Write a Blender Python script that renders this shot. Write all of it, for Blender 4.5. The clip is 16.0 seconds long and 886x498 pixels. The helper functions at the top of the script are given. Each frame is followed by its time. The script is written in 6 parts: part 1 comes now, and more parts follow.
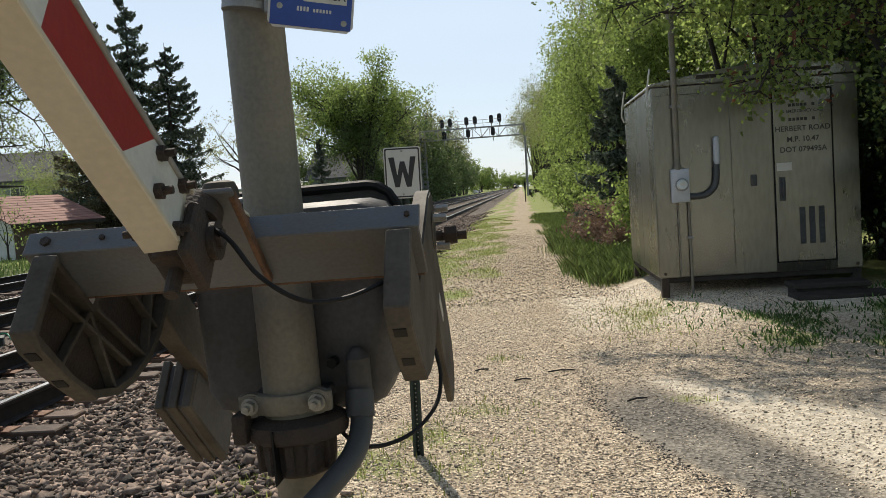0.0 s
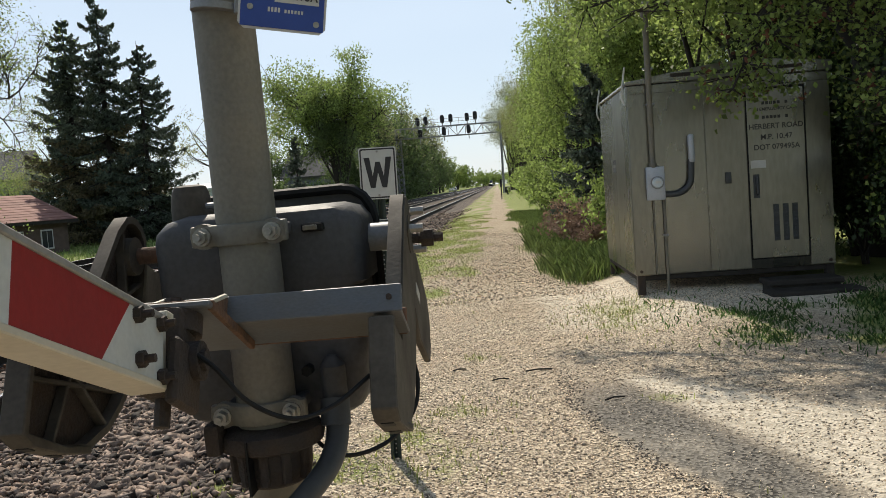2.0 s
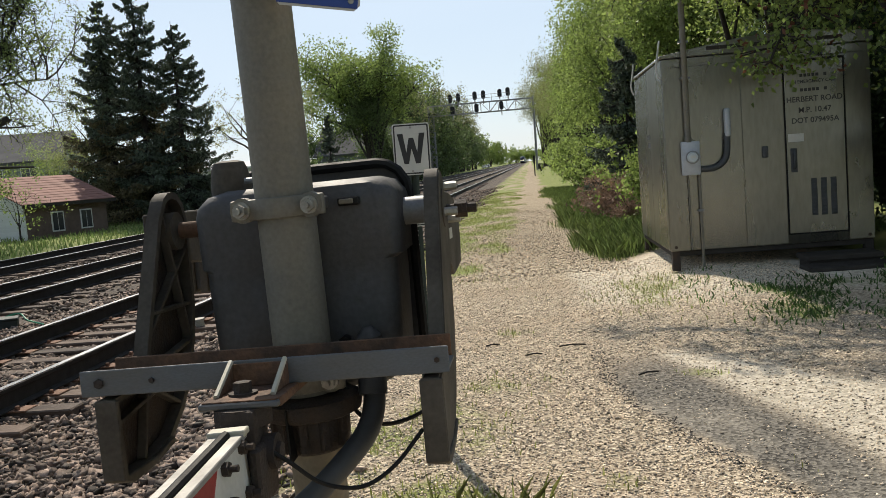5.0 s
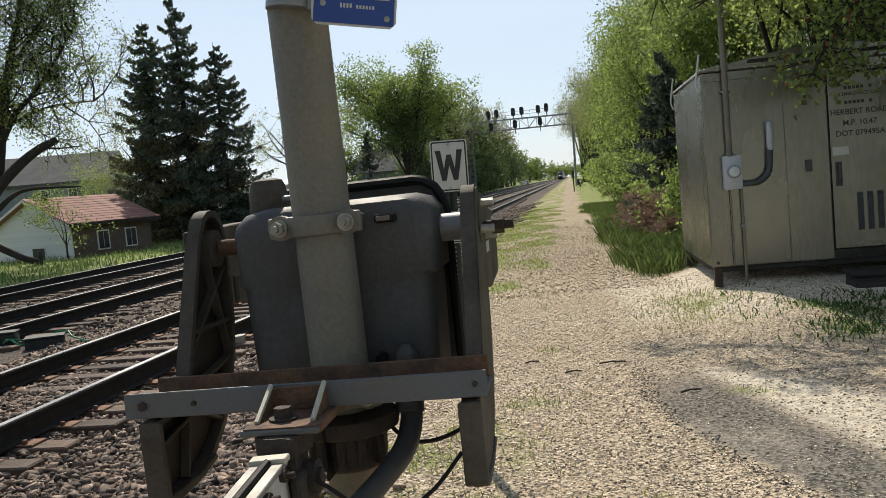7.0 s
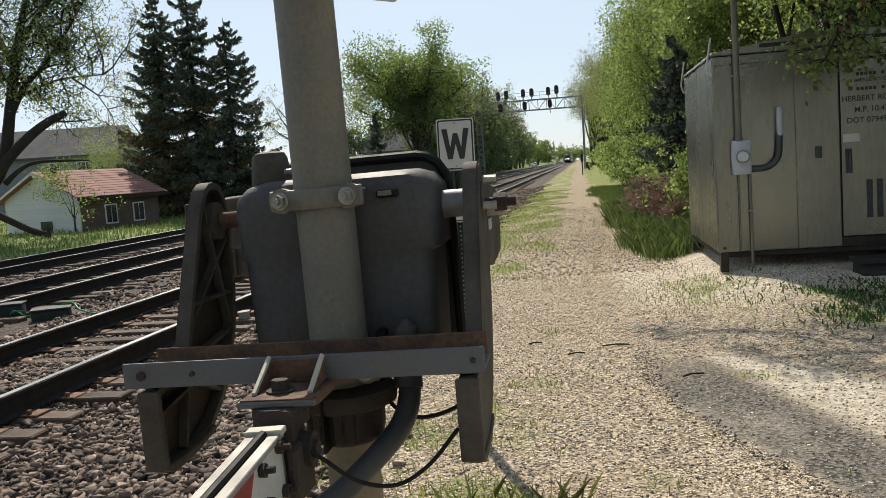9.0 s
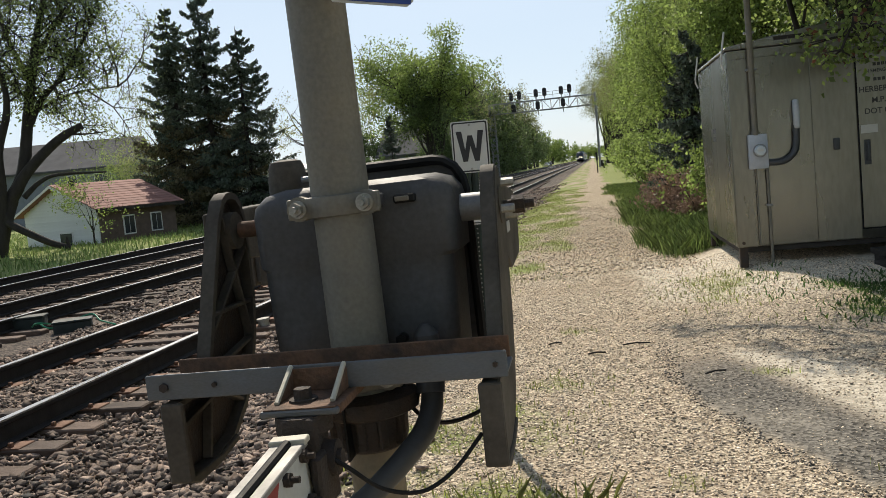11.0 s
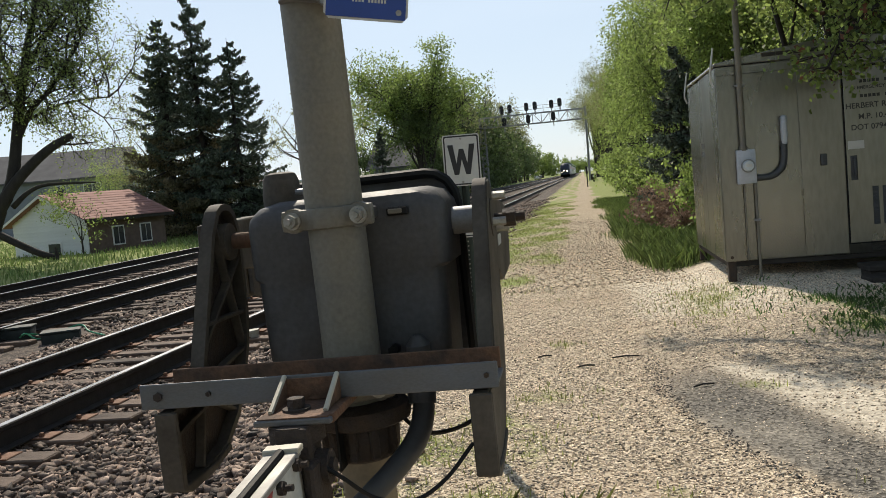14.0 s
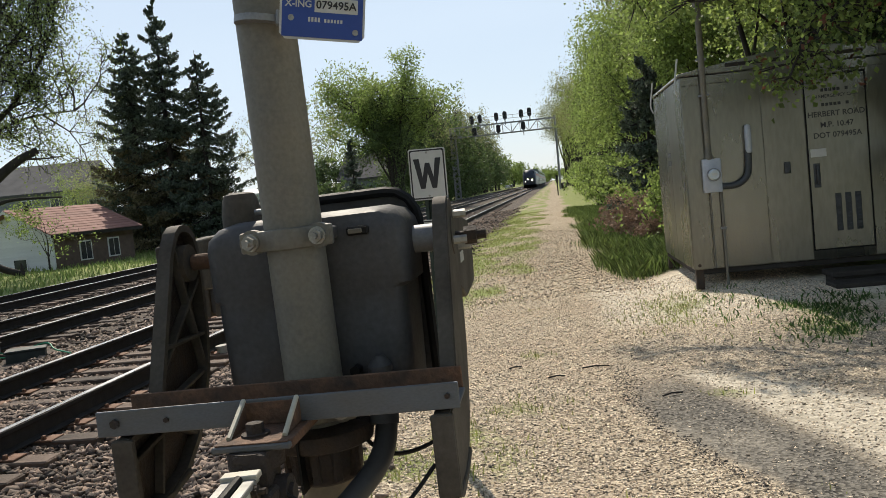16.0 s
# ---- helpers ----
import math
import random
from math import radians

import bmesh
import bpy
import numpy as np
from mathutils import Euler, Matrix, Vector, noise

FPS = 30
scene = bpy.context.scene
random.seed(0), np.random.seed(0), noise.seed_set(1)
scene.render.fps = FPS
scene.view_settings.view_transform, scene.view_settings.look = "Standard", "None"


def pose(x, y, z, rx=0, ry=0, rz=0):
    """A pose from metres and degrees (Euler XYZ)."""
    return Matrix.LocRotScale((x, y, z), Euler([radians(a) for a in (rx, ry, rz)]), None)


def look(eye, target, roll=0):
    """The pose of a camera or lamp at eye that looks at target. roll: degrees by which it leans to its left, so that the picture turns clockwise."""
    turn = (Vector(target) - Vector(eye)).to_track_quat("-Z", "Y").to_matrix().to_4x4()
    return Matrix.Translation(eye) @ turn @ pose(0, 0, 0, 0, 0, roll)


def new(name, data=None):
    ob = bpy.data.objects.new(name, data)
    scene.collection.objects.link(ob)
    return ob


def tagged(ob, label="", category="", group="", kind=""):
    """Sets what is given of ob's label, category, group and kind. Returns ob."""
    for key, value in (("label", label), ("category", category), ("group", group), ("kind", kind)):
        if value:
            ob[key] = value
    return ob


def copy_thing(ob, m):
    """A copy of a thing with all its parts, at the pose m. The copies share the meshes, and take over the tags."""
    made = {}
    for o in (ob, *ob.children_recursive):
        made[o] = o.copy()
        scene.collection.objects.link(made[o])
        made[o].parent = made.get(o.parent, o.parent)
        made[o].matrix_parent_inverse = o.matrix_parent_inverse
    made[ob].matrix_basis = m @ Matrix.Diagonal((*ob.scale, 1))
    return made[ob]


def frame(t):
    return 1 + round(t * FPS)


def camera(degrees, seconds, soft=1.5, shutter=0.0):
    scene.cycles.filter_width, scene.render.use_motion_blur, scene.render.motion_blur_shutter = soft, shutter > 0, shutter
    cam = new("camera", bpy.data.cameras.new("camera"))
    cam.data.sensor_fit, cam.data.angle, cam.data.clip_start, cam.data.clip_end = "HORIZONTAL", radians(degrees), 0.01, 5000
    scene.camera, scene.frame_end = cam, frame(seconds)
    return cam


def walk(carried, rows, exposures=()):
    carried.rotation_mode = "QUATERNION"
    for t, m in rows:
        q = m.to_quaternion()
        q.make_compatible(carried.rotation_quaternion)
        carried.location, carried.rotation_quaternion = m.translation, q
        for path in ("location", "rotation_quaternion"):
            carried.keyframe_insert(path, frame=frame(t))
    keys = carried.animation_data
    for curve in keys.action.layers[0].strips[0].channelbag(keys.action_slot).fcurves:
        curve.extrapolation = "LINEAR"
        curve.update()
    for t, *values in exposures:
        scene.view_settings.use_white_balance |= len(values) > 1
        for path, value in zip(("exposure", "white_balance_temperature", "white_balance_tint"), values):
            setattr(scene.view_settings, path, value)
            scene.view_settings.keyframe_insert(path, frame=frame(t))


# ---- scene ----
cam = camera(54.0, 16.0, 0.8)

# seconds, eye x, y, z, then tilt, lean and heading in degrees; +y runs along the tracks
PATH = [
    (0.0, -0.019, 0.000, 1.547, -3.787, 3.873, 5.129),
    (0.5, -0.037, 0.010, 1.551, -3.868, 5.333, 5.002),
    (1.0, -0.037, 0.022, 1.558, -3.711, 5.152, 3.809),
    (1.5, -0.017, 0.033, 1.563, -3.385, 4.439, 3.382),
    (2.0, -0.020, 0.035, 1.561, -4.037, 4.187, 3.562),
    (2.5, -0.027, 0.025, 1.557, -4.030, 4.034, 4.312),
    (3.0, -0.040, 0.027, 1.558, -4.274, 3.956, 4.771),
    (5.5, -0.014, 0.000, 1.548, -5.387, 4.965, 6.381),
    (6.0, -0.010, 0.006, 1.544, -5.233, 5.151, 7.529),
    (6.5, -0.011, -0.000, 1.549, -4.516, 5.031, 8.343),
    (7.0, -0.016, 0.010, 1.552, -4.068, 5.023, 8.270),
    (7.5, -0.006, 0.010, 1.545, -4.222, 5.115, 7.778),
    (8.0, -0.008, 0.012, 1.545, -4.309, 4.044, 7.828),
    (8.5, -0.005, 0.007, 1.546, -4.623, 3.170, 8.484),
    (9.0, -0.004, 0.019, 1.539, -5.290, 3.960, 8.817),
    (9.5, 0.000, 0.026, 1.545, -5.253, 5.220, 9.073),
    (10.0, -0.009, 0.034, 1.543, -5.175, 5.400, 9.578),
    (12.5, -0.011, -0.001, 1.547, -4.421, 5.634, 10.031),
    (13.0, -0.009, -0.009, 1.549, -3.922, 5.760, 10.309),
    (13.5, -0.018, -0.004, 1.552, -3.717, 5.420, 10.127),
    (14.0, -0.011, -0.003, 1.546, -4.303, 5.118, 9.136),
    (14.5, 0.000, 0.000, 1.550, -4.421, 4.800, 8.352),
    (15.0, 0.001, 0.007, 1.552, -4.157, 4.809, 7.548),
    (15.5, 0.013, 0.005, 1.562, -3.497, 5.802, 7.320),
    (16.0, 0.018, 0.010, 1.565, -3.824, 5.780, 7.255),
]
walk(cam, [(t, pose(x, y, z, 90 + p, r, h)) for t, x, y, z, p, r, h in PATH], [(0.0, 0.02, 6950, 10), (16.0, 0.02, 6950, 10)])

# ---- daylight ----
SUN_AZ, SUN_EL = radians(-21), radians(43)
world = bpy.data.worlds.new("sky")
scene.world = world
world.use_nodes = True
wn = world.node_tree.nodes
sky = wn.new("ShaderNodeTexSky")
sky.sky_type, sky.sun_disc = "NISHITA", False
sky.sun_elevation, sky.sun_rotation = SUN_EL, SUN_AZ
sky.air_density, sky.dust_density, sky.ozone_density = 1.0, 0.5, 2.0
wn["Background"].inputs["Strength"].default_value = 0.1
# thin high cloud over the whole sky
wc, wmap, cloud, veil, wmix, wxyz, rise, thin = (wn.new("ShaderNode" + k) for k in ("TexCoord", "Mapping", "TexNoise", "MapRange", "Mix", "SeparateXYZ", "MapRange", "Math"))
rise.inputs["From Min"].default_value, rise.inputs["From Max"].default_value = 0.2, 0.8
rise.inputs["To Min"].default_value, rise.inputs["To Max"].default_value = 1.0, 0.25
thin.operation = "MULTIPLY"
wmap.inputs["Scale"].default_value = (1.0, 1.0, 3.5)
cloud.inputs["Scale"].default_value, cloud.inputs["Detail"].default_value = 2.2, 6
veil.inputs["From Min"].default_value, veil.inputs["From Max"].default_value = 0.35, 0.75
veil.inputs["To Min"].default_value, veil.inputs["To Max"].default_value = 0.62, 0.95
wmix.data_type = "RGBA"
wmix.inputs["B"].default_value = (6.9, 8.5, 10.6, 1)
wl = world.node_tree.links
wl.new(wc.outputs["Generated"], wmap.inputs["Vector"])
wl.new(wmap.outputs[0], cloud.inputs["Vector"])
wl.new(cloud.outputs["Fac"], veil.inputs["Value"])
wl.new(wc.outputs["Generated"], wxyz.inputs[0])
wl.new(wxyz.outputs["Z"], rise.inputs["Value"])
wl.new(veil.outputs[0], thin.inputs[0])
wl.new(rise.outputs[0], thin.inputs[1])
wl.new(thin.outputs[0], wmix.inputs["Factor"])
wl.new(sky.outputs[0], wmix.inputs["A"])
wl.new(wmix.outputs["Result"], wn["Background"].inputs["Color"])
sun = new("sun", bpy.data.lights.new("sun", "SUN"))
sun.data.energy, sun.data.angle, sun.data.color = 5.0, radians(0.5), (1.0, 0.94, 0.84)
sun_dir = Vector((math.sin(SUN_AZ) * math.cos(SUN_EL), math.cos(SUN_AZ) * math.cos(SUN_EL), math.sin(SUN_EL)))
sun.matrix_world = look(sun_dir * 50, (0, 0, 0))


# ---- materials ----
def mat(name, base, rough=0.7, metal=0.0, var=0.25, scale=8.0, fine=60.0, bump=0.2, tint=None, island=0.0, rand=0.0, spec=0.5,
        stretch=(1, 1, 1), trans=0.0, depth=0.01):
    """A surface with coarse and fine variation in its colour, uneven gloss and fine relief."""
    m = bpy.data.materials.new(name)
    m.use_nodes = True
    nt = m.node_tree
    N, L = nt.nodes, nt.links
    b = N["Principled BSDF"]
    tc = N.new("ShaderNodeTexCoord")
    mp = N.new("ShaderNodeMapping")
    mp.inputs["Scale"].default_value = stretch
    L.new(tc.outputs["Object"], mp.inputs["Vector"])
    n1, n2 = N.new("ShaderNodeTexNoise"), N.new("ShaderNodeTexNoise")
    n1.inputs["Scale"].default_value, n1.inputs["Detail"].default_value = scale, 6
    n2.inputs["Scale"].default_value, n2.inputs["Detail"].default_value = fine, 4
    L.new(mp.outputs[0], n1.inputs["Vector"])
    L.new(mp.outputs[0], n2.inputs["Vector"])
    tint = tint or tuple(c * 0.55 for c in base)
    ramp = N.new("ShaderNodeMapRange")
    ramp.inputs["From Min"].default_value, ramp.inputs["From Max"].default_value = 0.35, 0.7
    ramp.inputs["To Min"].default_value, ramp.inputs["To Max"].default_value = 0.0, min(1.0, var * 2.2)
    L.new(n1.outputs["Fac"], ramp.inputs["Value"])
    mx = N.new("ShaderNodeMix")
    mx.data_type = "RGBA"
    mx.inputs["A"].default_value, mx.inputs["B"].default_value = (*base, 1), (*tint, 1)
    L.new(ramp.outputs[0], mx.inputs["Factor"])
    hsv = N.new("ShaderNodeHueSaturation")
    L.new(mx.outputs["Result"], hsv.inputs["Color"])
    val = N.new("ShaderNodeMapRange")
    val.inputs["To Min"].default_value, val.inputs["To Max"].default_value = 1 - var * 0.8, 1 + var * 0.8
    L.new(n2.outputs["Fac"], val.inputs["Value"])
    last = val.outputs[0]
    for amount, node, socket in ((island, "ShaderNodeNewGeometry", "Random Per Island"), (rand, "ShaderNodeObjectInfo", "Random")):
        if amount:
            g = N.new(node)
            r = N.new("ShaderNodeMapRange")
            r.inputs["To Min"].default_value, r.inputs["To Max"].default_value = 1 - amount, 1 + amount
            L.new(g.outputs[socket], r.inputs["Value"])
            mul = N.new("ShaderNodeMath")
            mul.operation = "MULTIPLY"
            L.new(last, mul.inputs[0])
            L.new(r.outputs[0], mul.inputs[1])
            last = mul.outputs[0]
    L.new(last, hsv.inputs["Value"])
    L.new(hsv.outputs[0], b.inputs["Base Color"])
    rr = N.new("ShaderNodeMapRange")
    rr.inputs["To Min"].default_value, rr.inputs["To Max"].default_value = max(0.03, rough - 0.15), min(1.0, rough + 0.15)
    L.new(n1.outputs["Fac"], rr.inputs["Value"])
    L.new(rr.outputs[0], b.inputs["Roughness"])
    b.inputs["Metallic"].default_value = metal
    b.inputs["Specular IOR Level"].default_value = spec
    if bump:
        bp = N.new("ShaderNodeBump")
        bp.inputs["Strength"].default_value, bp.inputs["Distance"].default_value = bump, depth
        L.new(n2.outputs["Fac"], bp.inputs["Height"])
        L.new(bp.outputs[0], b.inputs["Normal"])
    if trans:
        out = N["Material Output"]
        tr, add = N.new("ShaderNodeBsdfTranslucent"), N.new("ShaderNodeMixShader")
        L.new(hsv.outputs[0], tr.inputs["Color"])
        add.inputs[0].default_value = trans
        L.new(b.outputs[0], add.inputs[1])
        L.new(tr.outputs[0], add.inputs[2])
        L.new(add.outputs[0], out.inputs["Surface"])
    return m


def glow(name, color, strength):
    m = bpy.data.materials.new(name)
    m.use_nodes = True
    b = m.node_tree.nodes["Principled BSDF"]
    b.inputs["Base Color"].default_value = (*color, 1)
    b.inputs["Emission Color"].default_value = (*color, 1)
    b.inputs["Emission Strength"].default_value = strength
    return m


GALV = mat("galvanised_pipe", (0.135, 0.127, 0.107), 0.6, 0.1, 0.4, 5, 90, 0.08, tint=(0.2, 0.175, 0.13))
BARSTEEL = mat("weathered_channel_steel", (0.115, 0.127, 0.142), 0.55, 0.2, 0.3, 6, 110, 0.05, tint=(0.125, 0.112, 0.095), spec=0.35, stretch=(1, 1, 2.5))
STEEL = mat("galvanised_steel", (0.2, 0.21, 0.225), 0.5, 0.35, 0.35, 9, 120, 0.03, tint=(0.24, 0.24, 0.24))
GREYPAINT = mat("weathered_grey_paint", (0.072, 0.074, 0.079), 0.6, 0.0, 0.45, 5, 70, 0.15, tint=(0.06, 0.055, 0.05), spec=0.3)
CASTIRON = mat("weathered_cast_metal", (0.098, 0.087, 0.072), 0.75, 0.1, 0.45, 6, 80, 0.08, tint=(0.05, 0.042, 0.034), spec=0.25)
RUST = mat("rusted_plate", (0.17, 0.085, 0.045), 0.85, 0.1, 0.6, 14, 90, 0.4, tint=(0.06, 0.042, 0.032))
DARKRUST_SHADE = mat("dark_rusty_or_shaded_iron", (0.034, 0.027, 0.024), 0.8, 0.2, 0.4, 18, 120, 0.5, tint=(0.06, 0.04, 0.027))
BOLT = mat("zinc_bolt", (0.36, 0.35, 0.32), 0.4, 0.8, 0.3, 40, 200, 0.1)
BLACK = mat("black_rubber", (0.009, 0.009, 0.009), 0.6, 0, 0.2, 20, 100, 0.1, spec=0.25)
WHITEREF = mat("reflective_white_sheet", (0.52, 0.53, 0.5), 0.5, 0, 0.2, 6, 80, 0.05, tint=(0.38, 0.37, 0.33))
REDREF = mat("reflective_red_sheet", (0.27, 0.018, 0.018), 0.5, 0, 0.25, 6, 80, 0.05, tint=(0.2, 0.014, 0.015))
WEATHERALU = mat("weathered_aluminium_rail", (0.3, 0.29, 0.27), 0.6, 0.2, 0.35, 9, 80, 0.08, tint=(0.2, 0.19, 0.17))
TANPIPE = mat("dirty_tan_pipe", (0.27, 0.225, 0.155), 0.75, 0, 0.35, 7, 70, 0.1, tint=(0.15, 0.115, 0.075))
CREAM = mat("aged_white_fibreglass", (0.5, 0.46, 0.37), 0.6, 0, 0.2, 5, 60, 0.1, tint=(0.45, 0.4, 0.3))
SIGNWHITE = mat("sign_white", (0.5, 0.5, 0.475), 0.45, 0, 0.08, 10, 60, 0.02)
SIGNBLACK = mat("sign_black", (0.02, 0.02, 0.022), 0.5, 0, 0.2, 10, 60, 0.02)
SIGNBLUE = mat("sign_blue", (0.02, 0.06, 0.28), 0.4, 0, 0.12, 8, 60, 0.02)
GREENPOST = mat("green_channel_post", (0.025, 0.04, 0.032), 0.6, 0.2, 0.3, 10, 80, 0.1)
ALU = mat("brushed_aluminium_sheet", (0.225, 0.217, 0.189), 0.27, 0.85, 0.3, 1.3, 25, 0.02, tint=(0.17, 0.163, 0.134), stretch=(1, 1, 0.25))
METERGREY = mat("meter_grey", (0.42, 0.45, 0.5), 0.5, 0.1, 0.15, 8, 60, 0.05)
DARKPIPE = mat("dark_conduit", (0.055, 0.06, 0.066), 0.55, 0.1, 0.2, 10, 60, 0.1)
GLASS = mat("meter_glass", (0.5, 0.55, 0.58), 0.08, 0, 0.1, 10, 60, 0.0)
RAILSIDE = mat("rusty_rail_side", (0.022, 0.018, 0.016), 0.75, 0.3, 0.3, 8, 60, 0.2)
RAILTOP = mat("polished_rail_head", (0.5, 0.5, 0.52), 0.28, 0.95, 0.2, 8, 60, 0.03, stretch=(1, 0.1, 1))
TIE = mat("weathered_timber_tie", (0.13, 0.085, 0.06), 0.9, 0, 0.5, 6, 70, 0.8, tint=(0.045, 0.032, 0.026), rand=0.45, stretch=(0.3, 1, 1))
PLATE = mat("rusty_tie_plate", (0.21, 0.105, 0.062), 0.85, 0.1, 0.4, 14, 80, 0.3)
STONE = mat("ballast_stone", (0.215, 0.158, 0.122), 0.9, 0, 0.4, 25, 90, 0.4, tint=(0.075, 0.05, 0.038), island=0.92)
PEBBLE = mat("limestone_chip", (0.6, 0.5, 0.375), 0.9, 0, 0.3, 20, 90, 0.3, tint=(0.38, 0.285, 0.2), island=0.85)
TARCRUMB = mat("asphalt_crumb", (0.11, 0.095, 0.08), 0.95, 0, 0.3, 20, 90, 0.3, island=0.6)
GRASS = mat("grass_blade", (0.29, 0.33, 0.085), 0.7, 0, 0.3, 1.2, 30, 0.0, tint=(0.25, 0.25, 0.1), island=0.45, trans=0.35)
WEED = mat("weed_leaf", (0.085, 0.165, 0.04), 0.65, 0, 0.3, 2, 30, 0.0, island=0.4, trans=0.35)
DRYGRASS = mat("dry_stalk", (0.3, 0.2, 0.145), 0.85, 0, 0.3, 2, 30, 0.0, island=0.4, trans=0.25)
BARK = mat("dark_bark", (0.034, 0.028, 0.024), 0.95, 0, 0.4, 6, 40, 0.7, stretch=(1, 1, 0.3))
LEAF_MID = mat("spring_leaf", (0.26, 0.335, 0.095), 0.6, 0, 0.3, 0.5, 9, 0.0, tint=(0.18, 0.24, 0.07), island=0.5, trans=0.6)
LEAF_BRIGHT = mat("fresh_yellow_green_leaf", (0.24, 0.32, 0.088), 0.6, 0, 0.3, 0.5, 9, 0.0, tint=(0.15, 0.21, 0.06), island=0.5, trans=0.62)
# dark leaf for foliage under the maple, its shade put into the colour
LEAF_SHADED = mat("shaded_green_leaf", (0.05, 0.085, 0.028), 0.6, 0, 0.3, 0.5, 9, 0.0, island=0.5, trans=0.35)
LEAF_PALE = mat("pale_budding_leaf", (0.28, 0.3, 0.13), 0.65, 0, 0.3, 0.5, 9, 0.0, tint=(0.22, 0.23, 0.11), island=0.4, trans=0.5)
LAWN = mat("lush_verge_grass", (0.16, 0.235, 0.07), 0.75, 0, 0.3, 0.5, 20, 0.0, tint=(0.2, 0.25, 0.09), island=0.4, trans=0.35)
LEAF_DEEP = mat("deep_spring_leaf", (0.1, 0.145, 0.05), 0.6, 0, 0.3, 0.5, 9, 0.0, tint=(0.065, 0.1, 0.035), island=0.5, trans=0.45)
LEAF_OLD = mat("dull_spring_leaf", (0.23, 0.3, 0.095), 0.65, 0, 0.3, 0.5, 9, 0.0, tint=(0.14, 0.17, 0.06), island=0.5, trans=0.55)
LEAF_RED = mat("young_reddish_leaf", (0.16, 0.06, 0.035), 0.6, 0, 0.3, 2, 9, 0.0, island=0.4, trans=0.4)
NEEDLE = mat("spruce_needles", (0.1, 0.135, 0.1), 0.8, 0, 0.35, 0.6, 9, 0.0, tint=(0.065, 0.078, 0.05), island=0.55, trans=0.25)
NEEDLE_BROWN = mat("dying_spruce_needles", (0.165, 0.14, 0.08), 0.85, 0, 0.35, 0.6, 9, 0.0, tint=(0.085, 0.095, 0.055), island=0.5, trans=0.28)
SIDING = mat("white_clapboard", (0.62, 0.64, 0.62), 0.7, 0, 0.1, 3, 30, 0.05, rand=0.05)
BROWNBRICK = mat("brown_brick", (0.13, 0.09, 0.07), 0.9, 0, 0.3, 3, 30, 0.3)
REDROOF = mat("faded_red_shingle", (0.3, 0.14, 0.11), 0.9, 0, 0.25, 1.5, 14, 0.4, tint=(0.22, 0.12, 0.1), rand=0.12)
GREYROOF = mat("grey_shingle", (0.075, 0.075, 0.08), 1.0, 0, 0.25, 1, 12, 0.4, rand=0.12)
GREYWALL = mat("grey_siding", (0.17, 0.19, 0.21), 0.8, 0, 0.12, 2, 20, 0.1)
PALEWALL = mat("pale_metal_siding", (0.5, 0.53, 0.56), 0.6, 0, 0.12, 1, 20, 0.1)
WINGLASS = mat("dark_window_glass", (0.03, 0.035, 0.04), 0.08, 0, 0.2, 2, 9, 0.0)
WINTRIM = mat("white_window_trim", (0.6, 0.6, 0.58), 0.6, 0, 0.1, 4, 30, 0.05)
CONCRETE = mat("worn_concrete", (0.3, 0.29, 0.27), 0.9, 0, 0.25, 5, 60, 0.3)
TIMBERDARK = mat("dark_treated_timber", (0.05, 0.045, 0.04), 0.9, 0, 0.3, 5, 60, 0.3, spec=0.1)
LOCOBLUE = mat("loco_blue_paint", (0.022, 0.03, 0.05), 0.4, 0.1, 0.15, 1, 20, 0.02)
LOCOGREY = mat("loco_silver_paint", (0.13, 0.15, 0.16), 0.4, 0.4, 0.15, 1, 20, 0.02)
LOCODARK = mat("loco_dark_underframe", (0.02, 0.02, 0.022), 0.7, 0.1, 0.3, 2, 20, 0.1)
COACH = mat("stainless_coach", (0.13, 0.16, 0.145), 0.4, 0.6, 0.15, 1, 20, 0.02)
REDPAINT = mat("red_stripe_paint", (0.4, 0.05, 0.04), 0.5, 0, 0.1, 2, 20, 0.02)
HEADLIGHT = glow("lit_headlight", (1.0, 0.85, 0.55), 5.0)
SIGNALBLACK = mat("signal_black", (0.012, 0.012, 0.013), 0.6, 0, 0.2, 3, 20, 0.05)
CARWHITE = mat("white_car_paint", (0.6, 0.6, 0.6), 0.25, 0.1, 0.05, 2, 20, 0.0)
CARDARK = mat("dark_car_paint", (0.03, 0.03, 0.04), 0.25, 0.2, 0.05, 2, 20, 0.0)
GREENCABLE = mat("green_cable", (0.02, 0.25, 0.12), 0.5, 0, 0.1, 10, 60, 0.0)
GREENBOX = mat("dark_green_box", (0.012, 0.019, 0.016), 0.7, 0.0, 0.2, 10, 60, 0.1)
STUB = mat("white_pvc_stub", (0.36, 0.34, 0.29), 0.7, 0, 0.35, 10, 60, 0.1)


# ---- building helpers ----
def mesh_of(name, bm, material, smooth=False):
    me = bpy.data.meshes.new(name)
    bm.normal_update()
    bm.to_mesh(me)
    bm.free()
    if smooth:
        me.polygons.foreach_set("use_smooth", [True] * len(me.polygons))
        me.set_sharp_from_angle(angle=radians(35))
    me.materials.append(material)
    return me


def part(name, bm, material, parent=None, label="", smooth=True):
    """Links a bmesh as one mesh object, under a thing or a part if one is given."""
    ob = new(name, mesh_of(name, bm, material, smooth))
    if parent:
        ob.parent = parent
    if label:
        ob["label"] = label
    return ob


def thing(name, m=None, label="", category="", group="", kind=""):
    ob = new(name)
    ob.empty_display_size = 0.1
    if m is not None:
        ob.matrix_world = m
    return tagged(ob, label, category, group, kind)


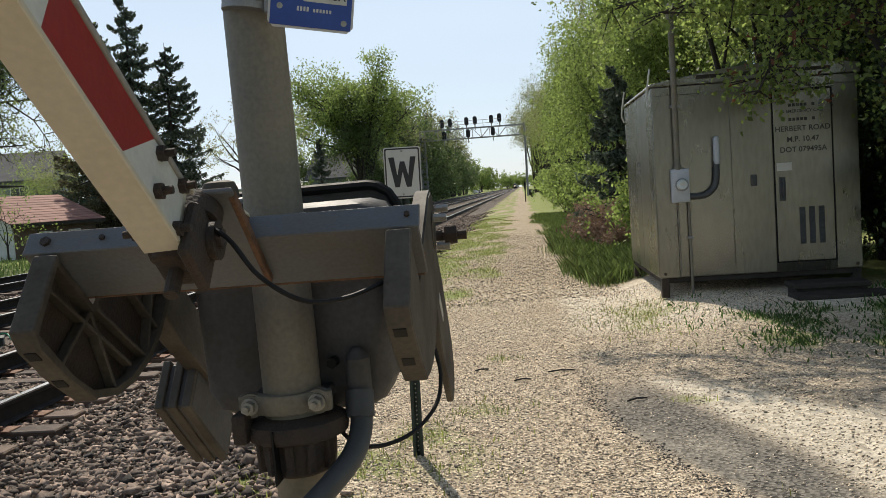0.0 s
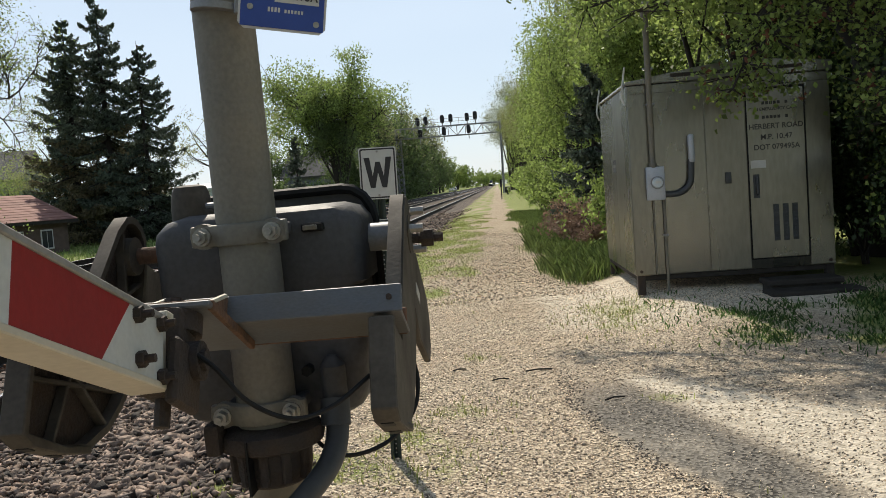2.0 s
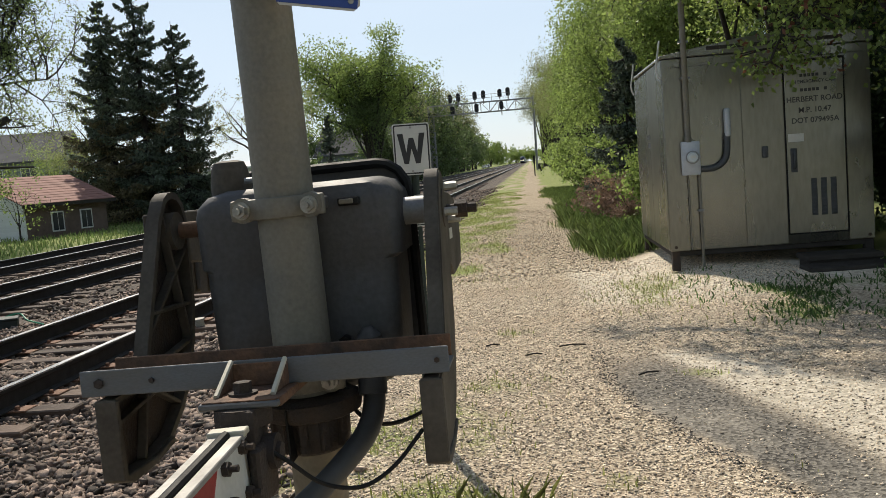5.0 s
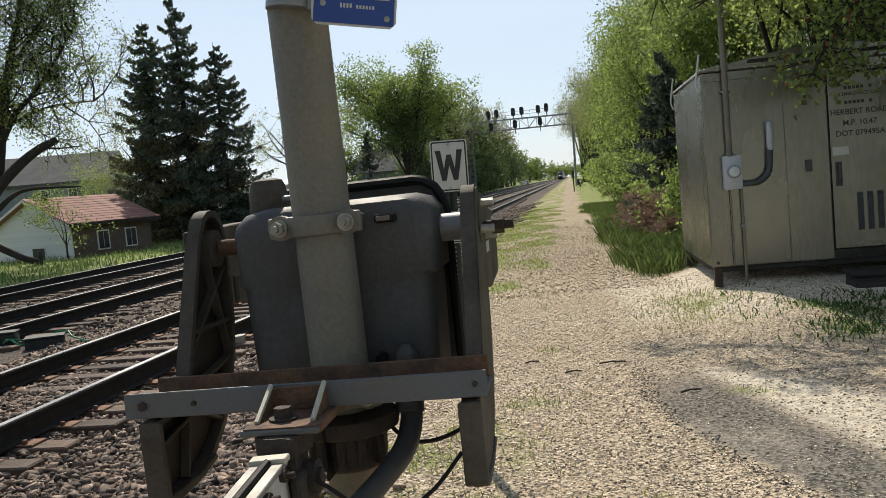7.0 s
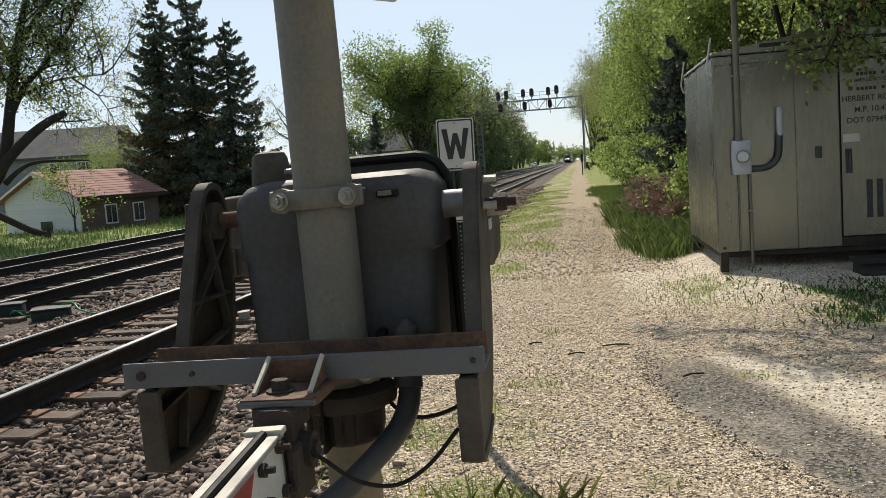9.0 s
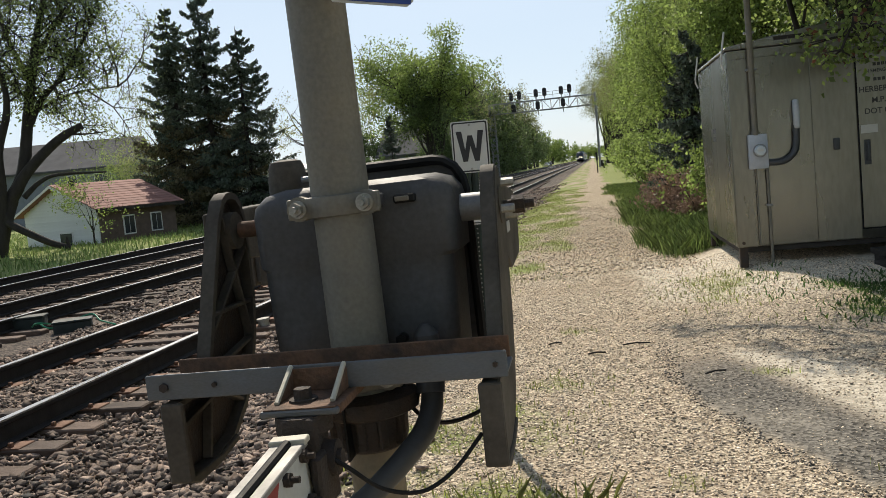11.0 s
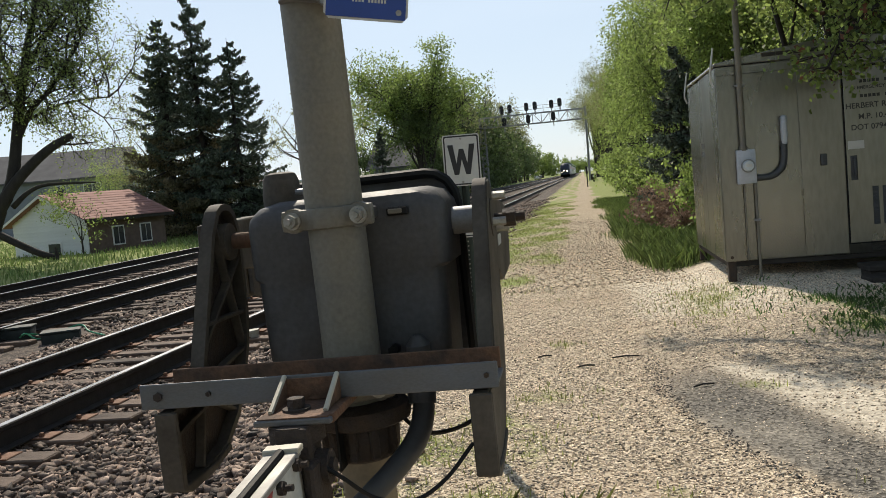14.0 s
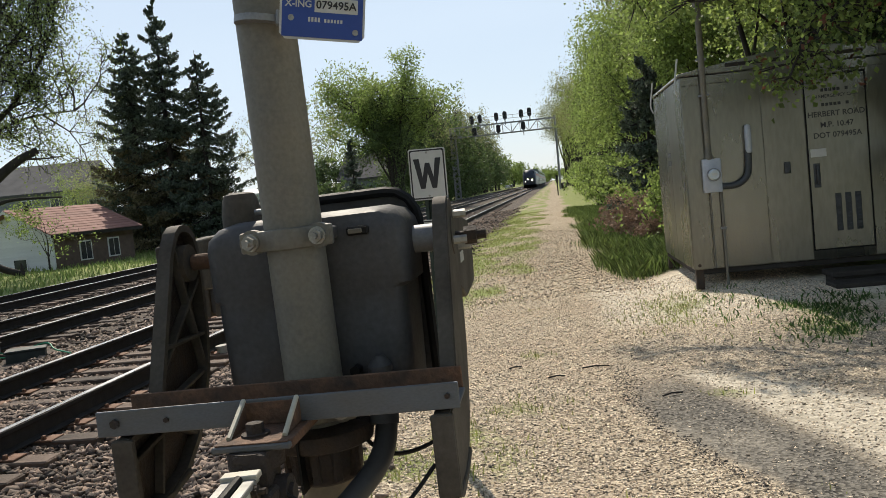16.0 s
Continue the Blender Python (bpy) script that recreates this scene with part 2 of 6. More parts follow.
def box(x0, x1, y0, y1, z0, z1, bevel=0.0, bm=None, seg=1, m=None):
    """A box between two corners, its edges rounded by bevel."""
    one = bmesh.new()
    bmesh.ops.create_cube(one, size=1)
    for v in one.verts:
        v.co = ((x0 + x1) / 2 + v.co.x * (x1 - x0), (y0 + y1) / 2 + v.co.y * (y1 - y0), (z0 + z1) / 2 + v.co.z * (z1 - z0))
    if bevel:
        bmesh.ops.bevel(one, geom=one.edges[:], offset=bevel, segments=seg, affect="EDGES", profile=0.5)
    if m is not None:
        bmesh.ops.transform(one, matrix=m, verts=one.verts[:])
    return join(bm, one)


def join(bm, one):
    if bm is None:
        return one
    me = bpy.data.meshes.new("tmp")
    one.to_mesh(me)
    one.free()
    bm.from_mesh(me)
    bpy.data.meshes.remove(me)
    return bm


def rod(a, b, r, n=16, bm=None, r2=None):
    """A closed cylinder or cone from a to b."""
    a, b = Vector(a), Vector(b)
    one = bmesh.new()
    bmesh.ops.create_cone(one, cap_ends=True, segments=n, radius1=r, radius2=r if r2 is None else r2, depth=(b - a).length)
    m = Matrix.Translation((a + b) / 2) @ (b - a).to_track_quat("Z", "Y").to_matrix().to_4x4()
    bmesh.ops.transform(one, matrix=m, verts=one.verts[:])
    return join(bm, one)


def tube(points, r, n=10, bm=None):
    """A round tube along points; r is one radius or one for each point."""
    one = bmesh.new()
    pts = [Vector(p) for p in points]
    rings = []
    side = None
    for i, p in enumerate(pts):
        d = (pts[min(i + 1, len(pts) - 1)] - pts[max(i - 1, 0)]).normalized()
        if side is None:
            side = d.orthogonal().normalized()
        side = (side - d * side.dot(d)).normalized()
        up = d.cross(side)
        rr = r[i] if isinstance(r, (list, tuple)) else r
        rings.append([one.verts.new(p + (side * math.cos(k * math.tau / n) + up * math.sin(k * math.tau / n)) * rr) for k in range(n)])
    for a, b in zip(rings, rings[1:]):
        for k in range(n):
            one.faces.new((a[k], a[(k + 1) % n], b[(k + 1) % n], b[k]))
    one.faces.new(rings[0][::-1])
    one.faces.new(rings[-1])
    return join(bm, one)


def curve(points, steps=6):
    """Points on a smooth line through the given ones."""
    p = [Vector(q) for q in points]
    p = [2 * p[0] - p[1]] + p + [2 * p[-1] - p[-2]]
    out = []
    for a, b, c, d in zip(p, p[1:], p[2:], p[3:]):
        for k in range(steps):
            t = k / steps
            out.append(0.5 * ((2 * b) + (c - a) * t + (2 * a - 5 * b + 4 * c - d) * t * t + (3 * b - a - 3 * c + d) * t ** 3))
    return out + [p[-2]]


def prism(outline, axis, lo, hi, bevel=0.0, bm=None, seg=1):
    """An outline of 2D points pushed along an axis: 0 for x (outline y, z), 1 for y (x, z), 2 for z (x, y)."""
    one = bmesh.new()

    def place(p, d):
        return {0: (d, p[0], p[1]), 1: (p[0], d, p[1]), 2: (p[0], p[1], d)}[axis]
    a = [one.verts.new(place(p, lo)) for p in outline]
    b = [one.verts.new(place(p, hi)) for p in outline]
    n = len(outline)
    one.faces.new(a)
    one.faces.new(b[::-1])
    for k in range(n):
        one.faces.new((a[k], b[k], b[(k + 1) % n], a[(k + 1) % n]))
    bmesh.ops.recalc_face_normals(one, faces=one.faces[:])
    if bevel:
        bmesh.ops.bevel(one, geom=one.edges[:], offset=bevel, segments=seg, affect="EDGES", profile=0.5)
    return join(bm, one)


def text(body, size, material, parent, m, name="lettering", depth=0.001):
    cu = bpy.data.curves.new(name, "FONT")
    cu.body, cu.size, cu.align_x, cu.align_y, cu.extrude = body, size, "CENTER", "CENTER", depth
    cu.offset = size * 0.018
    tmp = bpy.data.objects.new(name, cu)
    scene.collection.objects.link(tmp)
    me = bpy.data.meshes.new_from_object(tmp.evaluated_get(bpy.context.evaluated_depsgraph_get()))
    bpy.data.objects.remove(tmp)
    me.materials.clear()
    me.materials.append(material)
    ob = new(name, me)
    ob.parent = parent
    ob.matrix_basis = m
    return ob


def loft(rings, bm=None):
    one = bmesh.new()
    vs = [[one.verts.new(p) for p in r] for r in rings]
    n = len(vs[0])
    for a, b in zip(vs, vs[1:]):
        for k in range(n):
            one.faces.new((a[k], a[(k + 1) % n], b[(k + 1) % n], b[k]))
    one.faces.new(vs[0][::-1])
    one.faces.new(vs[-1])
    return join(bm, one)


def raw(name, verts, faces, material, parent=None, smooth=False):
    """A mesh object from arrays of vertices and of faces with equal corner counts."""
    verts, faces = np.asarray(verts, dtype=np.float32), np.asarray(faces, dtype=np.int32)
    me = bpy.data.meshes.new(name)
    me.vertices.add(len(verts))
    me.vertices.foreach_set("co", verts.ravel())
    k = faces.shape[1]
    me.loops.add(faces.size)
    me.loops.foreach_set("vertex_index", faces.ravel())
    me.polygons.add(len(faces))
    me.polygons.foreach_set("loop_start", np.arange(0, faces.size, k, dtype=np.int32))
    me.polygons.foreach_set("loop_total", np.full(len(faces), k, dtype=np.int32))
    if smooth:
        me.polygons.foreach_set("use_smooth", np.ones(len(faces), dtype=bool))
    me.update(calc_edges=True)
    me.materials.append(material)
    ob = new(name, me)
    if parent:
        ob.parent = parent
    return ob


def leaf_cards(centers, size, rng, droop=0.0, aspect=0.6):
    """Small pointed leaves, each a folded diamond, turned at random round their centres."""
    c = np.asarray(centers, dtype=float)
    n = len(c)
    d = rng.normal(size=(n, 3))
    d[:, 2] -= droop
    d /= np.linalg.norm(d, axis=1)[:, None]
    o = rng.normal(size=(n, 3))
    s = np.cross(d, o)
    s /= np.linalg.norm(s, axis=1)[:, None] + 1e-9
    sz = size * rng.uniform(0.6, 1.4, size=(n, 1))
    nrm = np.cross(d, s)
    v = np.stack([c - d * sz * 0.5, c + s * sz * aspect * 0.5 + nrm * sz * 0.12, c + d * sz * 0.5, c - s * sz * aspect * 0.5 + nrm * sz * 0.12], axis=1)
    f = np.arange(4 * n).reshape(n, 4)
    return v.reshape(-1, 3), f


def ground_z(x, y):
    """The lie of the land: a level path, a shallow fall to the track bed, a low mound under the hut, verges beyond."""
    x, y = np.asarray(x, dtype=float), np.asarray(y, dtype=float)

    def step(a, b, v):
        t = np.clip((v - a) / (b - a), 0, 1)
        return t * t * (3 - 2 * t)
    z = -0.2 * step(-1.6, -3.4, x) + 0.0 * y
    z = z + 0.05 * step(-14.6, -16.5, x)
    mound = step(1.0, 2.0, x) * (1 - step(7, 11, x)) * step(6.8, 9.6, y) * (1 - step(13.5, 17, y))
    z = z + 0.2 * mound
    z = z + 0.25 * step(1.5, 4.5, x) * step(14, 20, y)
    z = z + 0.02 * np.sin(x * 1.7 + y * 0.6) + 0.015 * np.sin(y * 1.3 - x * 0.9)
    return z


# ---- ground ----
def smooth(a, b, v):
    t = np.clip((v - a) / (b - a), 0, 1)
    return t * t * (3 - 2 * t)


def wob(x, y, f, seed):
    """Cheap smooth noise in -1..1 for the edges of patches."""
    s = np.zeros_like(x)
    r = np.random.default_rng(seed)
    for k in range(7):
        a, p = r.uniform(0, math.tau), r.uniform(0, math.tau)
        g = f * r.uniform(0.6, 2.2)
        s += np.sin((x * math.cos(a) + y * math.sin(a)) * g + p)
    return s / 4.0


def zone_grass(x, y):
    n, n2 = wob(x, y, 1.6, 3), wob(x, y, 5.0, 8)
    left = smooth(-2.8, -2.35, x + 0.2 * n) * (1 - smooth(-1.6, -1.0, x + 0.4 * n)) * smooth(8.5, 13, y + 2 * n) * np.clip(0.7 + 0.7 * wob(x, y, 2.4, 61), 0, 1)
    mid = smooth(-1.55, -1.15, x + 0.25 * n) * (1 - smooth(-0.75, -0.35, x + 0.3 * n)) * smooth(9, 14, y + 2.0 * n) * np.clip(0.5 + 0.8 * wob(x, y, 2.0, 62), 0, 1)
    right = smooth(0.55, 1.15, x + 0.3 * n + 0.3 * smooth(20, 45, y)) * smooth(12.0, 14.0, y + 0.5 * n)
    patch = np.exp(-(((x - 1.25) / 0.45) ** 2 + ((y - 9.6) / 1.2) ** 2)) * 0.75 * (0.6 + 0.5 * n2)
    weeds = smooth(1.6, 2.6, x + 0.3 * n) * smooth(6.9, 7.6, y + 0.5 * n) * (1 - smooth(8.6, 9.3, y + 0.3 * n)) * np.clip(0.55 + 0.75 * n2, 0, 0.95)
    shedside = smooth(3.2, 4.4, x + 0.4 * n) * smooth(5.4, 7.0, y)
    west = smooth(-14.6, -15.6, x + 0.4 * n)
    tufts = np.clip(n2 * n - 0.42, 0, 1) * 1.6 * smooth(-2.2, -1.4, x) * (1 - smooth(1.2, 2.0, x)) * smooth(2.6, 4, y) * (1 - smooth(8, 12, y))
    near = smooth(-2.0, -1.4, x + 0.3 * n2) * (1 - smooth(-0.5, 0.0, x + 0.3 * n)) * smooth(2.4, 3.0, y) * (1 - smooth(5.2, 6.4, y + n)) * 0.75 * np.clip(0.5 + n2, 0, 1)
    east = smooth(6, 9, x)
    g = np.maximum.reduce([left, mid, right, patch, weeds, shedside, west, tufts, near, east])
    return np.clip(g, 0, 1)


def tar_edge(y):
    """Where the broken edge of the old asphalt runs."""
    return np.interp(y, [2.0, 4.0, 4.4, 4.9, 5.3, 6.0, 7.0, 7.9, 9.0], [1.75, 1.06, 0.93, 0.7, 0.55, 0.42, 0.39, 0.3, 0.25])


def bare(x, y):
    """The wheel-worn strip of pale dust on the asphalt."""
    n = wob(x, y, 2.0, 46)
    left = np.interp(y, [2.0, 4.4, 5.1, 5.7, 6.6], [2.3, 1.42, 1.24, 1.15, 0.8])
    top = np.interp(x, [0.4, 1.0, 1.5, 1.85, 3.0], [6.85, 6.7, 6.3, 5.8, 4.9])
    return smooth(-0.08, 0.16, x - left + 0.1 * n) * (1 - smooth(-0.15, 0.25, y - top + 0.15 * n))


def zone_asphalt(x, y):
    n = wob(x, y, 2.2, 21)
    return smooth(-0.03, 0.07, x - tar_edge(y) + 0.05 * n) * (1 - 0.75 * smooth(5.7, 6.8, y + 0.4 * n)) * (1 - smooth(7.6, 8.3, y + 0.4 * n)) * (1 - 0.9 * bare(x, y))


def zone_dust(x, y):
    """Pale dust driven bare beside the worn asphalt, and washed round the hut."""
    n = wob(x, y, 1.8, 44)
    drive = bare(x, y)
    hutside = smooth(0.2, 0.7, x + 0.2 * n) * smooth(8.2, 9.2, y + 0.4 * n) * (1 - smooth(11.5, 13.0, y + 0.5 * n)) * (1 - smooth(3.0, 4.0, x))
    return np.clip(np.maximum(drive * 0.85, hutside * 0.9), 0, 1)


def zone_ballast(x, y):
    n = wob(x, y, 2.5, 33)
    return smooth(-1.15, -2.1, x + 0.25 * n + 0.6 * smooth(9, 13, y)) * (1 - smooth(-14.4, -15.2, x + 0.3 * n))


def axis(parts):
    out = []
    for a, b, n in parts:
        out += list(np.linspace(a, b, n, endpoint=False))
    return np.array(out + [parts[-1][1]])


gx = axis([(-1500, -200, 14), (-200, -40, 16), (-40, -16, 30), (-16, -4, 60), (-4, 4.5, 110), (4.5, 15, 40), (15, 200, 20), (200, 1500, 12)])
gy = axis([(-400, -20, 12), (-20, 1.5, 30), (1.5, 13, 140), (13, 40, 120), (40, 200, 60), (200, 3000, 30)])
GX, GY = np.meshgrid(gx, gy)
gr = np.random.default_rng(5)
GZ = ground_z(GX, GY) + np.where((np.abs(GX) < 16) & (GY < 60), gr.normal(0, 0.0006, GX.shape), 0)
nx, ny = len(gx), len(gy)
ii = (np.arange(ny - 1)[:, None] * nx + np.arange(nx - 1)[None, :]).ravel()
gf = np.stack([ii, ii + 1, ii + nx + 1, ii + nx], axis=1)


def ground_material():
    m = bpy.data.materials.new("gravel_and_grass_ground")
    m.use_nodes = True
    N, L = m.node_tree.nodes, m.node_tree.links
    b = N["Principled BSDF"]
    tc = N.new("ShaderNodeTexCoord")
    at = N.new("ShaderNodeAttribute")
    at.attribute_name = "zone"
    sep = N.new("ShaderNodeSeparateColor")
    L.new(at.outputs["Color"], sep.inputs[0])

    def noise_of(scale, detail=5):
        n = N.new("ShaderNodeTexNoise")
        n.inputs["Scale"].default_value, n.inputs["Detail"].default_value = scale, detail
        L.new(tc.outputs["Object"], n.inputs["Vector"])
        return n.outputs["Fac"]

    def cells(scale):
        n = N.new("ShaderNodeTexVoronoi")
        n.inputs["Scale"].default_value = scale
        L.new(tc.outputs["Object"], n.inputs["Vector"])
        return n

    def mixed(fac, a, c):
        n = N.new("ShaderNodeMix")
        n.data_type = "RGBA"
        for socket, v in (("Factor", fac), ("A", a), ("B", c)):
            if isinstance(v, tuple):
                n.inputs[socket].default_value = (*v, 1)
            elif isinstance(v, float):
                n.inputs[socket].default_value = v
            else:
                L.new(v, n.inputs[socket])
        return n.outputs["Result"]

    def ranged(v, a, c, lo=0.0, hi=1.0):
        n = N.new("ShaderNodeMapRange")
        n.inputs["From Min"].default_value, n.inputs["From Max"].default_value = a, c
        n.inputs["To Min"].default_value, n.inputs["To Max"].default_value = lo, hi
        L.new(v, n.inputs["Value"])
        return n.outputs[0]
    v1, v2 = cells(55), cells(28)
    sp = N.new("ShaderNodeSeparateColor")
    L.new(v1.outputs["Color"], sp.inputs[0])
    sp2 = N.new("ShaderNodeSeparateColor")
    L.new(v2.outputs["Color"], sp2.inputs[0])
    gravel = mixed(sp.outputs[0], (0.11, 0.08, 0.055), (0.78, 0.65, 0.48))
    gravel = mixed(ranged(noise_of(0.9), 0.4, 0.65, 0, 0.25), gravel, (0.52, 0.42, 0.29))
    gravel = mixed(ranged(noise_of(0.45, 3), 0.45, 0.7, 0, 0.42), gravel, (0.34, 0.235, 0.16))
    xyz = N.new("ShaderNodeSeparateXYZ")
    L.new(tc.outputs["Object"], xyz.inputs[0])
    gravel = mixed(ranged(xyz.outputs[1], 9.0, 18.0, 0.0, 0.55), gravel, (0.31, 0.245, 0.165))
    gravel = mixed(ranged(noise_of(7.0, 6), 0.45, 0.7, 0.0, 0.4), gravel, (0.16, 0.125, 0.08))
    tar = mixed(sp.outputs[1], (0.035, 0.032, 0.028), (0.235, 0.213, 0.18))
    dust = mixed(sp2.outputs[1], (0.42, 0.37, 0.29), (0.76, 0.68, 0.55))
    tar = mixed(ranged(noise_of(1.1, 5), 0.5, 0.75, 0.0, 0.35), tar, dust)
    # ballast bed darkened so that the gaps between the stones look shaded
    bal = mixed(sp2.outputs[0], (0.022, 0.018, 0.015), (0.16, 0.125, 0.1))
    soil = mixed(ranged(noise_of(3.0), 0.35, 0.65), (0.2, 0.215, 0.065), (0.28, 0.305, 0.085))
    lawn = mixed(ranged(noise_of(40.0), 0.3, 0.7), soil, (0.17, 0.21, 0.065))
    col = mixed(ranged(at.outputs["Alpha"], 0.0, 1.0), gravel, dust)
    col = mixed(sep.outputs[1], col, tar)
    col = mixed(sep.outputs[2], col, bal)
    gmask = N.new("ShaderNodeMath")
    gmask.operation = "MULTIPLY_ADD"
    L.new(sep.outputs[0], gmask.inputs[0])
    gmask.inputs[1].default_value = 1.7
    L.new(ranged(noise_of(14.0), 0.25, 0.75, -0.75, 0.05), gmask.inputs[2])
    gmask.use_clamp = True
    col = mixed(gmask.outputs[0], col, lawn)
    L.new(col, b.inputs["Base Color"])
    b.inputs["Roughness"].default_value = 0.95
    b.inputs["Specular IOR Level"].default_value = 0.25
    bp = N.new("ShaderNodeBump")
    bp.inputs["Strength"].default_value, bp.inputs["Distance"].default_value = 0.55, 0.012
    hh = N.new("ShaderNodeMath")
    hh.operation = "ADD"
    L.new(v1.outputs["Distance"], hh.inputs[0])
    L.new(noise_of(60.0), hh.inputs[1])
    L.new(hh.outputs[0], bp.inputs["Height"])
    L.new(bp.outputs[0], b.inputs["Normal"])
    return m


ground = raw("ground", np.stack([GX, GY, GZ], axis=-1).reshape(-1, 3), gf, ground_material(), smooth=True)
tagged(ground, "pale limestone gravel path with grass patches, worn asphalt and ballast", "ground", kind="structure")
zone = ground.data.color_attributes.new("zone", "FLOAT_COLOR", "POINT")
za = np.stack([zone_grass(GX, GY), zone_asphalt(GX, GY), zone_ballast(GX, GY), zone_dust(GX, GY)], axis=-1)
zone.data.foreach_set("color", za.astype(np.float32).ravel())

ICO_V = np.array([(0, 0, 1)] + [(0.894 * math.cos(k * 1.2566), 0.894 * math.sin(k * 1.2566), 0.447) for k in range(5)]
                 + [(0.894 * math.cos(k * 1.2566 + 0.628), 0.894 * math.sin(k * 1.2566 + 0.628), -0.447) for k in range(5)] + [(0, 0, -1)])
ICO_F = np.array([(0, 1 + k, 1 + (k + 1) % 5) for k in range(5)] + [(1 + k, 6 + k, 1 + (k + 1) % 5) for k in range(5)]
                 + [(1 + (k + 1) % 5, 6 + k, 6 + (k + 1) % 5) for k in range(5)] + [(11, 6 + (k + 1) % 5, 6 + k) for k in range(5)])
OCT_V = np.array([(1, 0, 0), (0, 1, 0), (-1, 0, 0), (0, -1, 0), (0, 0, 1), (0, 0, -1)], dtype=float)
OCT_F = np.array([(0, 1, 4), (1, 2, 4), (2, 3, 4), (3, 0, 4), (1, 0, 5), (2, 1, 5), (3, 2, 5), (0, 3, 5)])


CUBE_V = np.array([(x, y, z) for x in (-0.75, 0.75) for y in (-0.75, 0.75) for z in (-0.75, 0.75)])
CUBE_F = np.array([(0, 1, 3), (0, 3, 2), (4, 6, 7), (4, 7, 5), (0, 4, 5), (0, 5, 1), (2, 3, 7), (2, 7, 6), (0, 2, 6), (0, 6, 4), (1, 5, 7), (1, 7, 3)])


def stones(name, x, y, size, material, rng, V, F, lift=0.35, flat=0.65):
    """Loose angular stones bedded in the ground, all in one mesh."""
    n = len(x)
    s = size * np.clip(rng.lognormal(0, 0.35, n), 0.4, 1.8)
    jit = V[None] * (1 + rng.uniform(-0.5, 0.4, (n, len(V), 1)))
    jit = jit * rng.uniform(0.45, 1.4, (n, 1, 3))
    q = rng.normal(size=(n, 4))
    q /= np.linalg.norm(q, axis=1)[:, None]
    w, a, b, c = q.T
    R = np.stack([1 - 2 * (b * b + c * c), 2 * (a * b - c * w), 2 * (a * c + b * w), 2 * (a * b + c * w), 1 - 2 * (a * a + c * c), 2 * (b * c - a * w),
                  2 * (a * c - b * w), 2 * (b * c + a * w), 1 - 2 * (a * a + b * b)], axis=1).reshape(n, 3, 3)
    p = np.einsum("nij,nkj->nki", R, jit) * s[:, None, None]
    p[:, :, 2] *= flat
    p += np.stack([x, y, ground_z(x, y) + s * flat * lift], axis=1)[:, None, :]
    f = F[None] + (np.arange(n) * len(V))[:, None, None]
    ob = raw(name, p.reshape(-1, 3), f.reshape(-1, 3), material)
    return ob


sr = np.random.default_rng(11)


def scatter(n, x0, x1, y0, y1, keep):
    x, y = sr.uniform(x0, x1, n), sr.uniform(y0, y1, n)
    k = sr.uniform(size=n) < keep(x, y)
    return x[k], y[k]


tagged(stones("ballast", *scatter(62000, -7.2, -1.0, 2.6, 15, zone_ballast), 0.0225, STONE, sr, CUBE_V, CUBE_F, 0.55, 0.75),
       "loose angular dark grey and brown ballast stones", "ballast", kind="stuff")
tagged(stones("ballast", *scatter(30000, -15, -1.8, 12, 60, zone_ballast), 0.05, STONE, sr, OCT_V, OCT_F),
       "loose dark grey ballast stones between the rails", "ballast", kind="stuff")
tagged(stones("gravel", *scatter(170000, -1.9, 2.8, 2.4, 12, lambda x, y: (1 - zone_ballast(x, y)) * (1 - 0.9 * zone_asphalt(x, y)) * (1 - 0.6 * bare(x, y)) * np.clip(1.5 - 0.1 * y, 0.2, 1)),
              0.0072, PEBBLE, sr, OCT_V, OCT_F, 0.22, 0.6), "small pale limestone gravel chips", "gravel", kind="stuff")

# crumbled dark lip along the broken edge of the asphalt
ly = sr.uniform(3.2, 7.2, 1100)
tagged(stones("asphalt_crumbs", tar_edge(ly) + 0.05 * wob(ly, ly * 0.3, 5.0, 12) + sr.normal(0, 0.035, len(ly)), ly, 0.0062, TARCRUMB, sr, OCT_V, OCT_F, 0.2, 0.7),
       "dark crumbs along the broken asphalt edge", "asphalt", kind="stuff")
tagged(stones("gravel", *scatter(30000, -2.0, 1.3, 11.5, 30, lambda x, y: (1 - zone_ballast(x, y)) * (1 - 0.8 * zone_grass(x, y)) * np.clip(1.9 - 0.06 * y, 0.1, 1)),
              0.013, PEBBLE, sr, OCT_V, OCT_F), "loose limestone gravel along the path", "gravel", kind="stuff")


def blades(name, x, y, h, w, material, rng, lean=0.5, z=None):
    """Upright tapered grass blades, bent at mid height, all in one mesh."""
    n = len(x)
    hh = h * rng.uniform(0.4, 1.3, n)
    a = rng.uniform(0, math.tau, n)
    d = np.stack([np.cos(a), np.sin(a), np.zeros(n)], axis=1)
    o = np.stack([-np.sin(a), np.cos(a), np.zeros(n)], axis=1)
    base = np.stack([x, y, (ground_z(x, y) if z is None else z) - 0.01], axis=1)
    up = np.array([0, 0, 1.0])
    ln = (lean * rng.uniform(0, 1, n) * hh)[:, None]
    ww = (w * rng.uniform(0.6, 1.3, n))[:, None]
    H = hh[:, None]
    v = np.stack([base - o * ww / 2, base + o * ww / 2, base + up * H * 0.6 + d * ln * 0.35 + o * ww * 0.35, base + up * H + d * ln, base + up * H * 0.6 + d * ln * 0.35 - o * ww * 0.35], axis=1)
    f = np.arange(5 * n).reshape(n, 5)
    return raw(name, v.reshape(-1, 3), f, material)


